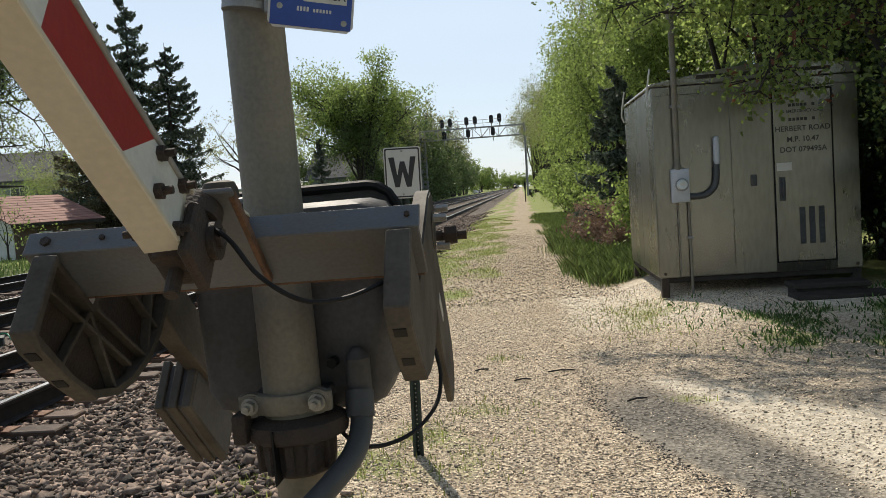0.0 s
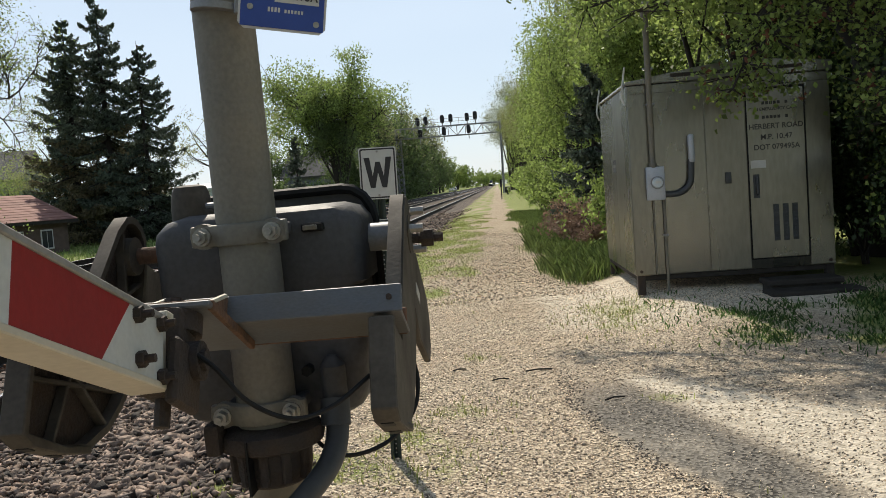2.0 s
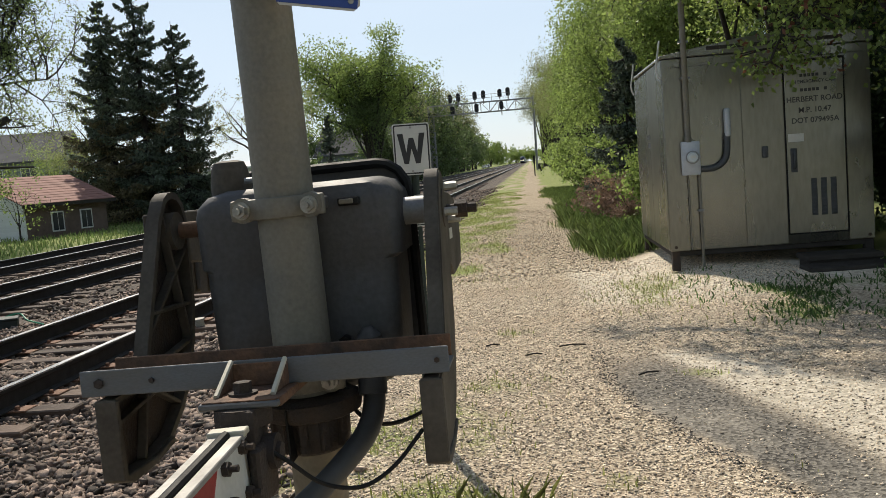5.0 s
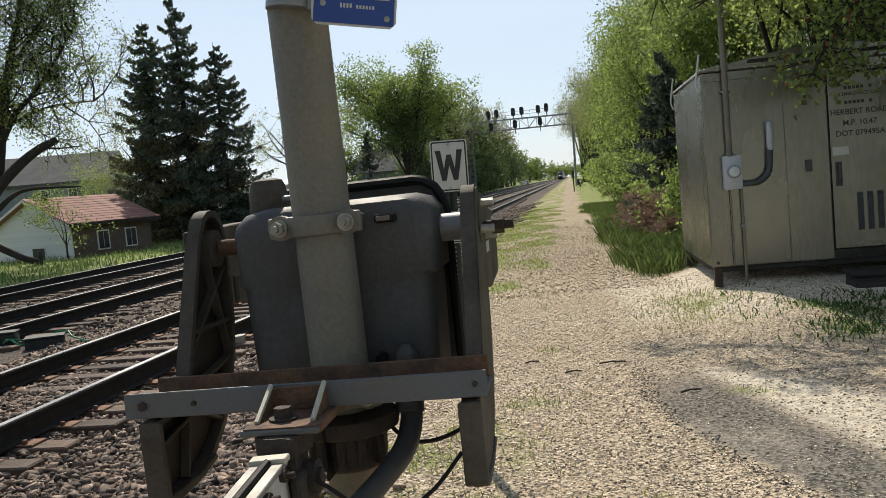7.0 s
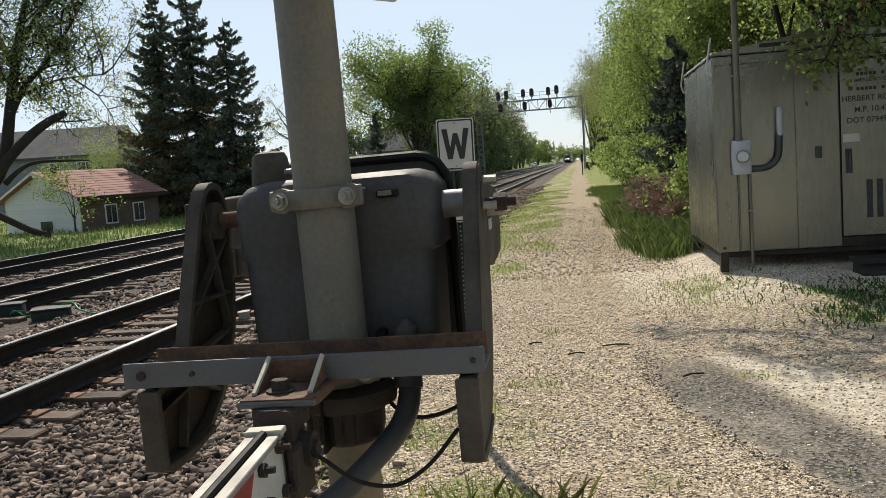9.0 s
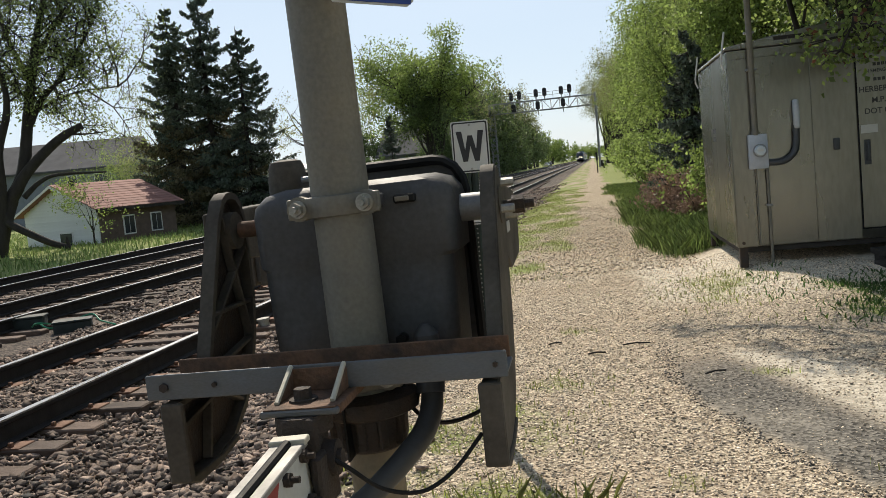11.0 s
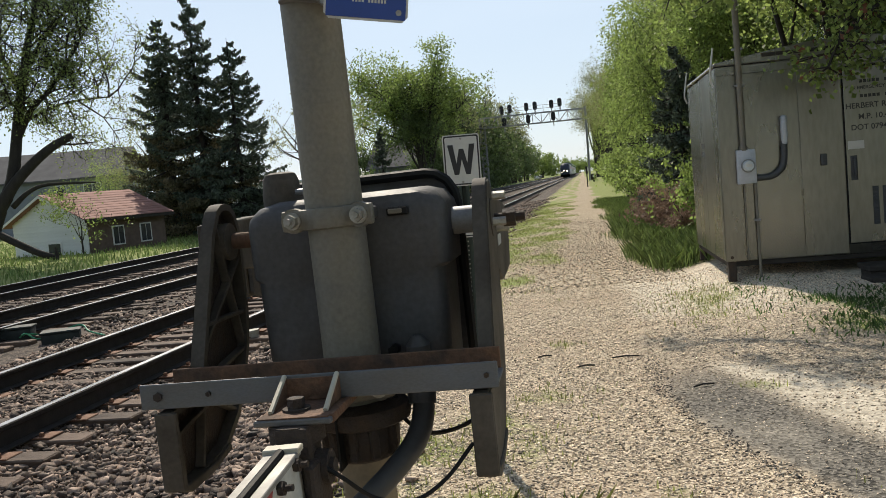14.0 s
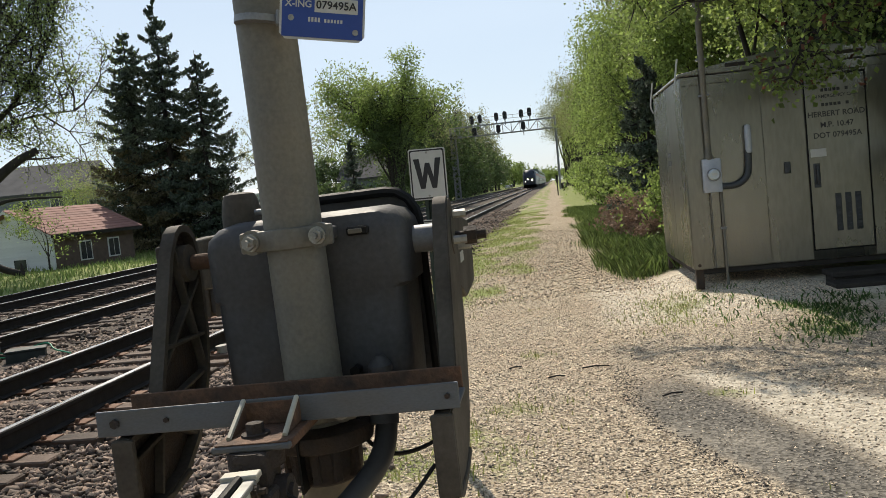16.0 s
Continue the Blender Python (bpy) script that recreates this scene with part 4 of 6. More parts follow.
for side in (-1, 1):
    x0, x1 = (AW - 0.004, AW - 0.002) if side > 0 else (-AW + 0.002, -AW + 0.004)
    lo, hi = -AH + 0.012, AH - 0.012
    marks = [(0.0, 0.0), (-0.133, -0.227)] + [(-0.464 - 0.41 * k, -0.464 - 0.41 * k) for k in range(8)]
    for k, ((at_top, at_foot), (to_top, to_foot)) in enumerate(zip(marks, marks[1:])):
        arm_part("stripe", prism([(at_foot, lo), (at_top, hi), (max(-AL, to_top), hi), (max(-AL, to_foot), lo)], 0, x0, x1), REDREF if k % 2 else WHITEREF, arm_core, "red reflective stripe" if k % 2 else "white reflective stripe")
    for y, z in ((-0.015, 0.045), (-0.015, -0.045), (-0.11, 0.04), (-0.1, -0.03)):
        s = side * (AW - 0.002)
        arm_part("shear_bolt", rod((s, y, z), (s + side * 0.028, y, z), 0.007, 8, rod((s, y, z), (s + side * 0.012, y, z), 0.014, 6)), DARKRUST_SHADE, arm_core)
part("lamp_cable", tube(curve([(-0.01, -0.6, -0.42), (0.063, -0.6, -0.47), (0.12, -0.56, -0.532), (0.19, -0.515, -0.558), (0.255, -0.475, -0.53), (0.316, -0.43, -0.468)], 6), 0.0046, 8), BLACK, gate, "slack black lamp cable")

ANGLES = [(0.0, 41.6), (0.5, 37.6), (1.0, 33.6), (1.5, 29.6), (2.0, 25.8), (2.5, 22.0), (3.0, 18.3), (3.5, 14.3), (4.0, 10.3), (4.5, 6.2), (4.8, 3.9), (5.1, 1.9), (5.3, 0.9), (5.5, 0.4), (5.8, 0.3), (8.0, 0.3), (16.0, 0.3)]
GATE_ROWS = [(t, SHAFT @ pose(0, 0, 0, -a)) for t, a in ANGLES]

# whistle sign on a perforated channel post beside the gate
sg = thing("whistle_sign", pose(-0.703, 4.9, 0, 0, 0.8, 2), "white whistle sign with a black W on a dark green post", "sign")
part("post", prism([(-0.03, 0.0), (-0.012, 0.0), (-0.01, 0.025), (0.01, 0.025), (0.012, 0.0), (0.03, 0.0), (0.03, 0.004), (0.016, 0.004), (0.013, 0.03), (-0.013, 0.03), (-0.016, 0.004), (-0.03, 0.004)], 2, -0.3, 1.8), GREENPOST, sg, "dark green perforated post", smooth=False)
hole_mesh = mesh_of("post_hole", rod((0, 0.0235, 0), (0, 0.0248, 0), 0.0045, 8), SIGNWHITE)
for k in range(52):
    h = new("post_hole", hole_mesh)
    h.parent, h.location = sg, (0, 0, 0.06 + k * 0.026)


def rounded(w, h, r):
    return [(sx * (w - r) + r * math.cos(radians(a)), sz * (h - r) + r * math.sin(radians(a))) for sx, sz, a0 in ((1, 1, 0), (-1, 1, 90), (-1, -1, 180), (1, -1, 270)) for a in range(a0, a0 + 91, 15)]


def panel(name, w, h, r, cz, y0, y1, material, parent, label=""):
    return part(name, prism([(x, z + cz) for x, z in rounded(w, h, r)], 1, y0, y1), material, parent, label, smooth=False)


panel("board", 0.105, 0.145, 0.012, 1.668, -0.004, -0.001, SIGNWHITE, sg)
panel("border", 0.099, 0.139, 0.011, 1.668, -0.0052, -0.0042, SIGNBLACK, sg)
panel("face", 0.091, 0.131, 0.009, 1.668, -0.0064, -0.0054, SIGNWHITE, sg)
W_SHAPE = [(-0.078, 0.085), (-0.046, 0.085), (-0.031, -0.02), (-0.013, 0.06), (0.013, 0.06), (0.031, -0.02), (0.046, 0.085), (0.078, 0.085), (0.046, -0.085), (0.02, -0.085), (0.0, 0.0), (-0.02, -0.085), (-0.046, -0.085)]
part("letter_w", prism([(x, z + 1.672) for x, z in W_SHAPE], 1, -0.0076, -0.0066), SIGNBLACK, sg, "bold black letter W", smooth=False)
lower = panel("lower_board", 0.1, 0.09, 0.012, 1.32, -0.004, -0.001, SIGNWHITE, sg)
panel("border", 0.094, 0.084, 0.011, 1.32, -0.0052, -0.0042, SIGNBLACK, lower)
panel("face", 0.087, 0.077, 0.009, 1.32, -0.0064, -0.0054, SIGNWHITE, lower)
text("Q", 0.13, SIGNBLACK, lower, pose(0, -0.0068, 1.32, 90, 0, 0), depth=0.0004)
for z in (1.545, 1.79):
    part("sign_bolt", rod((0, -0.012, z), (0, -0.004, z), 0.007, 6), BOLT, sg)


# ---- equipment hut ----
HX0, HX1, HY0, HY1, HZ0, HZ1 = 1.52, 3.78, 10.2, 12.75, 0.37, 2.56
hut = thing("equipment_hut", pose(0, 0, 0), "brushed aluminium railway equipment hut standing on short legs over gravel", "equipment hut")
body = part("body", box(HX0, HX1, HY0 + 0.004, HY1, HZ0, HZ1, 0.012, seg=2), ALU, hut, "dull brushed aluminium walls")
part("roof", prism([(HX0 - 0.03, HZ1 + 0.003), (HX0 - 0.02, HZ1 + 0.04), (HX0 + 0.9, HZ1 + 0.17), (HX1 - 0.75, HZ1 + 0.2), (HX1 + 0.02, HZ1 + 0.12), (HX1 + 0.03, HZ1 + 0.003)], 1, HY0 - 0.04, HY1 + 0.04, 0.01), ALU, hut, "low-pitched aluminium roof")
part("roof_flashing", box(HX0 + 0.5, HX1 - 0.3, HY0 - 0.055, HY0 - 0.042, HZ1 + 0.06, HZ1 + 0.1, 0.003), TIMBERDARK, hut)
for x0, x1, n in ((HX0 + 0.004, 2.375, 0), (2.38, 2.835, 1), (3.505, HX1 - 0.004, 2)):
    part("wall_panel", box(x0, x1, HY0 - 0.004, HY0 + 0.004, HZ0 + 0.01, HZ1 - 0.1, 0.0025), ALU, body)
part("head_panel", box(HX0 + 0.004, HX1 - 0.004, HY0 - 0.007, HY0 + 0.003, HZ1 - 0.097, HZ1 - 0.004, 0.002), ALU, body)
part("side_panel", box(HX0 - 0.006, HX0 + 0.002, HY0 + 0.02, HY0 + 1.2, HZ0 + 0.01, HZ1 - 0.02, 0.003), ALU, body)
part("side_panel", box(HX0 - 0.006, HX0 + 0.002, HY0 + 1.21, HY1 - 0.02, HZ0 + 0.01, HZ1 - 0.02, 0.003), ALU, body)
door = part("door", box(2.855, 3.485, HY0 - 0.016, HY0 - 0.002, 0.49, 2.41, 0.004), ALU, hut, "aluminium door with stencilled black lettering")
part("door_gap", box(2.84, 3.5, HY0 - 0.0045, HY0 - 0.001, 0.475, 2.425), BLACK, door)
part("door_handle", box(2.915, 2.945, HY0 - 0.055, HY0 - 0.016, 1.22, 1.42, 0.008, seg=2), DARKPIPE, door, "dark lever handle")
part("handle_plate", box(2.89, 2.96, HY0 - 0.021, HY0 - 0.0155, 1.18, 1.45, 0.004), DARKPIPE, door)
part("notice", box(2.87, 3.04, HY0 - 0.019, HY0 - 0.0165, 1.52, 1.61, 0.001), SIGNWHITE, door, "small white notice")
for k in range(3):
    v = part("louvre", box(3.1 + k * 0.105, 3.165 + k * 0.105, HY0 - 0.022, HY0 - 0.0155, 0.68, 1.1, 0.004), DARKPIPE, door, "dark ventilation louvre")
    for j in range(10):
        part("louvre_slat", box(3.104 + k * 0.105, 3.161 + k * 0.105, HY0 - 0.028, HY0 - 0.021, 0.7 + j * 0.04, 0.718 + j * 0.04, 0.002), DARKPIPE, v)
part("vent", box(3.14, 3.27, HY0 - 0.02, HY0 - 0.0075, 2.465, 2.53, 0.003), DARKPIPE, hut, "small dark vent")
part("door_canopy", box(2.85, 3.5, HY0 - 0.03, HY0 - 0.008, 2.432, 2.45, 0.003), ALU, hut)
for body_text, size, z in (("HERBERT ROAD", 0.084, 1.985), ("M.P. 10.47", 0.084, 1.865), ("DOT 079495A", 0.084, 1.75)):
    text(body_text, size, SIGNBLACK, door, pose(3.17, HY0 - 0.0172, z, 90, 0, 0), depth=0.0006)
text("IN EMERGENCY CALL", 0.05, SIGNBLACK, door, pose(3.17, HY0 - 0.0172, 2.18, 90, 0, 0), depth=0.0006)
for w, z in ((0.15, 2.25), (0.15, 2.09)):
    n = int(w / 0.021)
    for k in range(n):
        if k in (5,) or k == n:
            continue
        x = 3.17 - w + k * 2 * w / n
        part("print_bar", box(x, x + 1.5 * w / n, HY0 - 0.0182, HY0 - 0.0165, z - 0.017, z + 0.017), SIGNBLACK, door)
for x, y, z in ((HX0 + 0.02, 11.35, 1.72), (HX0 + 0.02, 11.35, 1.62)):
    for k in range(4):
        part("print_bar", box(HX0 - 0.0085, HX0 - 0.0065, y + k * 0.07, y + 0.05 + k * 0.07, z - 0.03, z + 0.03), DARKPIPE, body)
part("side_label", box(HX0 - 0.009, HX0 - 0.0065, 10.38, 10.42, 1.28, 1.38), DARKPIPE, body)
for x in (HX0 + 0.06, HX1 - 0.06):
    for y in (HY0 + 0.06, HY1 - 0.06):
        leg = part("leg", box(x - 0.045, x + 0.045, y - 0.045, y + 0.045, 0.14, HZ0, 0.005), DARKRUST_SHADE if x < 2 else TIMBERDARK, hut, "rusty steel leg")
        part("leg_bolt", rod((x, y - 0.06, HZ0 + 0.05), (x, y - 0.075, HZ0 + 0.05), 0.02, 6), DARKRUST_SHADE, leg)
part("skid", box(HX0 + 0.1, HX1 - 0.1, HY0 + 0.03, HY0 + 0.15, HZ0 - 0.06, HZ0 - 0.002, 0.005), TIMBERDARK, hut)
part("skid", box(HX0 + 0.02, HX0 + 0.12, HY0 + 0.1, HY1 - 0.1, HZ0 - 0.06, HZ0 - 0.002, 0.005), TIMBERDARK, hut)

# meter, conduits and fittings on the hut's front
meter = thing("electric_meter", pose(1.785, HY0 - 0.01, 1.43), "grey electric meter box with a round glass dial on the hut", "electric meter")
part("case", box(-0.1, 0.1, -0.09, 0, -0.19, 0.19, 0.01, seg=2), METERGREY, meter)
part("dial_ring", rod((0.01, -0.09, 0.01), (0.01, -0.125, 0.01), 0.074, 28), STEEL, meter)
part("dial", rod((0.01, -0.12, 0.01), (0.01, -0.17, 0.01), 0.064, 28, None, 0.05), GLASS, meter, "round glass dial")
part("dial_face", box(-0.02, 0.04, -0.176, -0.17, 0.0, 0.03, 0.002), SIGNWHITE, meter)
part("conduit", rod((-0.02, -0.05, 0.19), (-0.02, -0.05, 1.9), 0.034, 16), GALV, meter, "galvanised riser conduit")
part("conduit_hub", rod((-0.02, -0.05, 0.18), (-0.02, -0.05, 0.23), 0.045, 16), GALV, meter)
part("weather_head", tube(curve([(-0.02, -0.05, 1.88), (-0.02, -0.07, 1.98), (-0.02, -0.14, 2.0), (-0.02, -0.18, 1.93)], 4), 0.05, 12), GALV, meter)
part("ground_pipe", rod((0.09, -0.03, -1.25), (0.09, -0.03, -0.18), 0.016, 12), GALV, meter)
part("ground_pipe", rod((-0.03, -0.02, -1.05), (-0.03, -0.02, -0.18), 0.009, 10), GALV, meter)
for z in (-0.6, 0.9, 1.3):
    part("pipe_strap", box(-0.075 if z > 0 else 0.06, 0.035 if z > 0 else 0.12, -0.07 if z > 0 else -0.05, 0.0, z - 0.012, z + 0.012, 0.003), STEEL, meter)
elbow = thing("conduit_elbow", pose(1.95, HY0 - 0.01, 1.4), "dark flexible conduit curving up to a grey fitting", "conduit")
part("hose", tube(curve([(-0.08, -0.05, -0.1), (0.08, -0.05, -0.1), (0.18, -0.05, -0.05), (0.235, -0.045, 0.05), (0.25, -0.04, 0.28)], 5), 0.036, 14), DARKPIPE, elbow, "dark flexible hose")
part("fitting", box(0.222, 0.288, -0.09, 0.0, 0.24, 0.56, 0.025, seg=3), METERGREY, elbow, "grey conduit fitting")
part("padlock_plate", box(2.58, 2.65, HY0 - 0.025, HY0 - 0.004, 1.37, 1.5, 0.01, seg=2), DARKPIPE, hut)
for x, y in ((HX0, HY0 + 0.04), (HX0, HY1 - 0.05)):
    part("lifting_hook", tube(curve([(x - 0.02, y, 2.35), (x - 0.05, y, 2.45), (x - 0.03, y, 2.6), (x + 0.0, y, 2.78)], 5), 0.011, 8), SIGNWHITE, hut)
step = thing("timber_step", pose(0, 0, 0), "dark grey two-tread step below the hut door", "step")
part("tread", box(2.83, 3.62, 9.55, 9.95, 0.24, 0.3, 0.01), TIMBERDARK, step)
part("tread", box(2.75, 3.72, 9.2, 9.56, 0.17, 0.22, 0.01), TIMBERDARK, step)
part("riser", box(2.86, 3.59, 9.58, 9.92, 0.1, 0.24, 0.006), TIMBERDARK, step)
part("riser", box(2.8, 3.67, 9.24, 9.52, 0.05, 0.17, 0.006), TIMBERDARK, step)


# ---- trees ----
def limbs_mesh(name, segs, material, parent, n=6):
    """Tapered limbs from (start, end, radius, radius) as one mesh."""
    V, F = [], []
    ang = np.arange(n) * math.tau / n
    for p, q, r0, r1 in segs:
        d = q - p
        L = np.linalg.norm(d)
        if L < 1e-6:
            continue
        d = d / L
        s = np.cross(d, (0.3, 0.9, 0.2) if abs(d[2]) > 0.9 else (0, 0, 1))
        s /= np.linalg.norm(s)
        u = np.cross(d, s)
        ring = np.cos(ang)[:, None] * s + np.sin(ang)[:, None] * u
        base = sum(len(v) for v in V)
        V.append(np.concatenate([p + ring * r0, q + d * r1 * 0.5 + ring * r1]))
        k = np.arange(n)
        F.append(np.stack([base + k, base + (k + 1) % n, base + n + (k + 1) % n, base + n + k], axis=1))
    return raw(name, np.concatenate(V), np.concatenate(F), material, parent, smooth=True)


def grow(rng, height, trunk_h, spread, r0, stems=1, splits=(5, 4, 4), up=0.35, crook=0.2, lean=(0, 0), stout=0.6):
    """The limbs of a broadleaf tree and the places of its twigs."""
    segs, tips = [], []

    def limb(p, d, L, r, level):
        steps = 4 if level < 2 else 3
        pts = [p]
        for i in range(steps):
            d = d + rng.normal(0, crook, 3) + np.array([0, 0, up * 0.25])
            d = d / np.linalg.norm(d)
            q = p + d * L / steps
            ra, rb = r * (1 - 0.75 * i / steps), r * (1 - 0.75 * (i + 1) / steps)
            segs.append((p, q, ra, rb))
            p = q
            pts.append(p)
            if level < len(splits) and i >= 1:
                for _ in range(max(1, splits[level] // (steps - 1))):
                    a = rng.normal(0, 1, 3)
                    a -= d * a.dot(d)
                    a /= np.linalg.norm(a) + 1e-9
                    nd = d * rng.uniform(0.35, 0.8) + a * rng.uniform(0.6, 1.0)
                    limb(q, nd / np.linalg.norm(nd), L * rng.uniform(0.45, 0.7), rb * stout, level + 1)
        if level >= len(splits) - 1:
            tips.extend(pts[1:])
    for s in range(stems):
        d = np.array([lean[0] + rng.normal(0, 0.12) * (stems > 1), lean[1] + rng.normal(0, 0.1) * (stems > 1), 1.0])
        d /= np.linalg.norm(d)
        p = np.array([rng.normal(0, 0.15) * (stems > 1), rng.normal(0, 0.15) * (stems > 1), -0.3])
        q = p + d * (trunk_h + 0.3)
        segs.append((p, q, r0 * 1.25, r0 * 0.85))
        n0 = splits[0]
        for k in range(n0):
            a = k * math.tau / n0 + rng.uniform(-0.4, 0.4)
            e = rng.uniform(0.5, 1.5) if k else 3.0
            nd = np.array([math.cos(a) * spread, math.sin(a) * spread, e * up * 3])
            hgt = rng.uniform(0.75, 1.0)
            limb(p + (q - p) * hgt, nd / np.linalg.norm(nd), (height - trunk_h) * rng.uniform(0.45, 0.62), r0 * 0.55, 1)
    return segs, np.array(tips)


def broadleaf(name, m, seed, height, trunk_h, spread, r0, leaf, leaves, size, label, stems=1, fluff=0.35, splits=(5, 4, 4), up=0.35, crook=0.2, lean=(0, 0), group="", bark=None, radius=None, low=0.0, stout=0.6):
    rng = np.random.default_rng(seed)
    t = thing(name, m, label, "tree" if name != "bush" else "bush", group)
    segs, tips = grow(rng, height, trunk_h, spread, r0, stems, splits, up, crook, lean, stout)
    top = tips[:, 2].max()
    k = height / top
    kr = radius / np.percentile(np.hypot(tips[:, 0], tips[:, 1]), 92) if radius else k
    kk = np.array([kr, kr, k])
    segs = [(p * kk, q * kk, a, max(b, 0.008)) for p, q, a, b in segs]
    tips = tips * kk
    limbs_mesh("trunk", segs, bark or BARK, t)
    tips = tips[tips[:, 2] > low * height]
    heart = tips[rng.integers(0, len(tips), max(20, leaves // 14))] + rng.normal(0, fluff * 0.8, (max(20, leaves // 14), 3))
    c = heart[rng.integers(0, len(heart), leaves)] + rng.normal(0, fluff * 0.55, (leaves, 3)) * rng.uniform(0.3, 1.2, (leaves, 1))
    v, f = leaf_cards(c, size, rng, 0.3)
    raw("crown", v, f, leaf, t)
    return t


def spruce(name, m, seed, height, radius, needle, label, gaps=0.15, bare=0.06, group="", needle2=None):
    rng = np.random.default_rng(seed)
    t = thing(name, m, label, "tree", group)
    segs = [(np.array([0, 0, -0.3]), np.array([0, 0, height * 0.5]), height * 0.018, height * 0.011), (np.array([0, 0, height * 0.5]), np.array([0, 0, height]), height * 0.011, 0.01)]
    cen, cen2 = [], []
    z = height * bare
    while z < height * 0.99:
        f = 1 - z / height
        R = radius * (f ** 0.6) * 1.0
        n = int(6 + 4 * f)
        for k in range(n):
            if rng.uniform() < (gaps + 0.13 if 0.26 < z / height < 0.6 else gaps):
                continue
            a = rng.uniform(0, math.tau)
            L = R * rng.uniform(0.6, 1.08)
            d = np.array([math.cos(a), math.sin(a), 0])
            p0 = np.array([0, 0, z + rng.uniform(-0.28, 0.28)])
            p1 = p0 + d * L * 0.6 + np.array([0, 0, -0.18 * L])
            p2 = p0 + d * L + np.array([0, 0, -0.16 * L + 0.3 * L * (1 - f)])
            segs.append((p0, p1, 0.03 + 0.012 * L, 0.02))
            segs.append((p1, p2, 0.02, 0.006))
            cnt = int(24 + 105 * L)
            s = rng.uniform(0.12, 1.0, cnt)[:, None]
            q = p0 + (p1 - p0) * np.minimum(s / 0.6, 1) + (p2 - p1) * np.clip((s - 0.6) / 0.4, 0, 1)
            side = np.array([-d[1], d[0], 0])
            q = q + side * rng.normal(0, 0.17 * L, (cnt, 1)) * (1.15 - s) + np.array([0, 0, -1]) * np.abs(rng.normal(0, 0.06 + 0.035 * L, (cnt, 1)))
            (cen2 if needle2 and z < height * 0.5 and rng.uniform() < 0.65 else cen).append(q)
        z += height * 0.03 + 0.1
    limbs_mesh("trunk", segs, BARK, t, 5)
    for cc, mt in ((cen, needle), (cen2, needle2)):
        if cc:
            c = np.concatenate(cc)
            v, f = leaf_cards(c, 0.09 + height * 0.009, rng, 0.6, 0.4)
            raw("crown", v, f, mt, t)
    return t


def fan_tree(name, m, seed, height, radius, r0, leaf, leaves, size, label, n=14, low=(), shift=0.0):
    """A vase-shaped tree: limbs fan out from a short trunk to a broad, uneven, open top."""
    rng = np.random.default_rng(seed)
    t = thing(name, m, label, "tree")
    fork = np.array([0, 0, height * 0.16])
    segs, tips = [(np.array([0, 0, -0.3]), fork, r0 * 1.25, r0)], []
    ends = [np.array(p, dtype=float) for p in low]
    for k in range(n):
        a, r = k * 2.4 + rng.uniform(-0.3, 0.3), radius * math.sqrt((k + 0.5) / n)
        ends.append(np.array([math.cos(a) * r + shift, math.sin(a) * r, height * rng.uniform(0.72, 0.97) * (1 - 0.24 * (r / radius) ** 2)]))
    for e in ends:
        mid = fork + (e - fork) * 0.5 + np.array([-e[0] * 0.16, -e[1] * 0.16, height * 0.05])
        cc = [np.array(p) for p in curve([fork, mid, e], 6)]
        for i, (p, q) in enumerate(zip(cc, cc[1:])):
            w = i / len(cc)
            segs.append((p, q, r0 * 0.5 * (1 - w) + 0.02, r0 * 0.5 * (1 - w - 1 / len(cc)) + 0.02))
            if w > 0.52:
                for _ in range(4):
                    d = rng.normal(0, 1, 3) + np.array([e[0], e[1], 0]) / radius * 0.7 + (0, 0, 0.45)
                    b = q + d / np.linalg.norm(d) * rng.uniform(1.0, 3.2) * height / 17
                    segs.append((q, b, 0.045, 0.012))
                    tips += [q + (b - q) * 0.7, b]
    limbs_mesh("trunk", segs, BARK, t, 5)
    tips = np.array(tips)
    heart = tips[rng.integers(0, len(tips), leaves // 40)] + rng.normal(0, 0.45 * height / 17, (leaves // 40, 3))
    c = heart[rng.integers(0, len(heart), leaves)] + rng.normal(0, 0.4 * height / 17, (leaves, 3))
    v, f = leaf_cards(c, size, rng, 0.3)
    raw("crown", v, f, leaf, t)
    return t


def at(x, y, turn=0.0, s=1.0):
    return pose(x, y, float(ground_z(x, y)) - 0.05, 0, 0, turn) @ Matrix.Scale(s, 4)


# spruces beyond the tracks
spruce("spruce_tree", at(-23.4, 47.5), 1, 12.6, 3.7, NEEDLE, "tall dark spruce with a browning lower crown", 0.12, needle2=NEEDLE_BROWN, group="spruces beyond the tracks")
spruce("spruce_tree", at(-21.2, 47), 2, 13.9, 4.0, NEEDLE, "tall dark spruce with gaps between its boughs", 0.2, needle2=NEEDLE_BROWN, group="spruces beyond the tracks")
spruce("spruce_tree", at(-18.9, 46.5), 3, 10.8, 3.5, NEEDLE, "dark spreading spruce beyond the tracks", 0.22, group="spruces beyond the tracks")
spruce("spruce_tree", at(-24.7, 49), 4, 7.0, 2.2, NEEDLE_BROWN, "lower browning spruce beyond the tracks", 0.2, group="spruces beyond the tracks")
spruce("spruce_tree", at(-15.2, 66), 5, 6.4, 1.5, NEEDLE, "small dark spruce before a grey roof", 0.1)
spruce("spruce_tree", at(2.6, 23.5), 6, 4.5, 1.5, NEEDLE, "dark spruce among the trees by the path", 0.1)
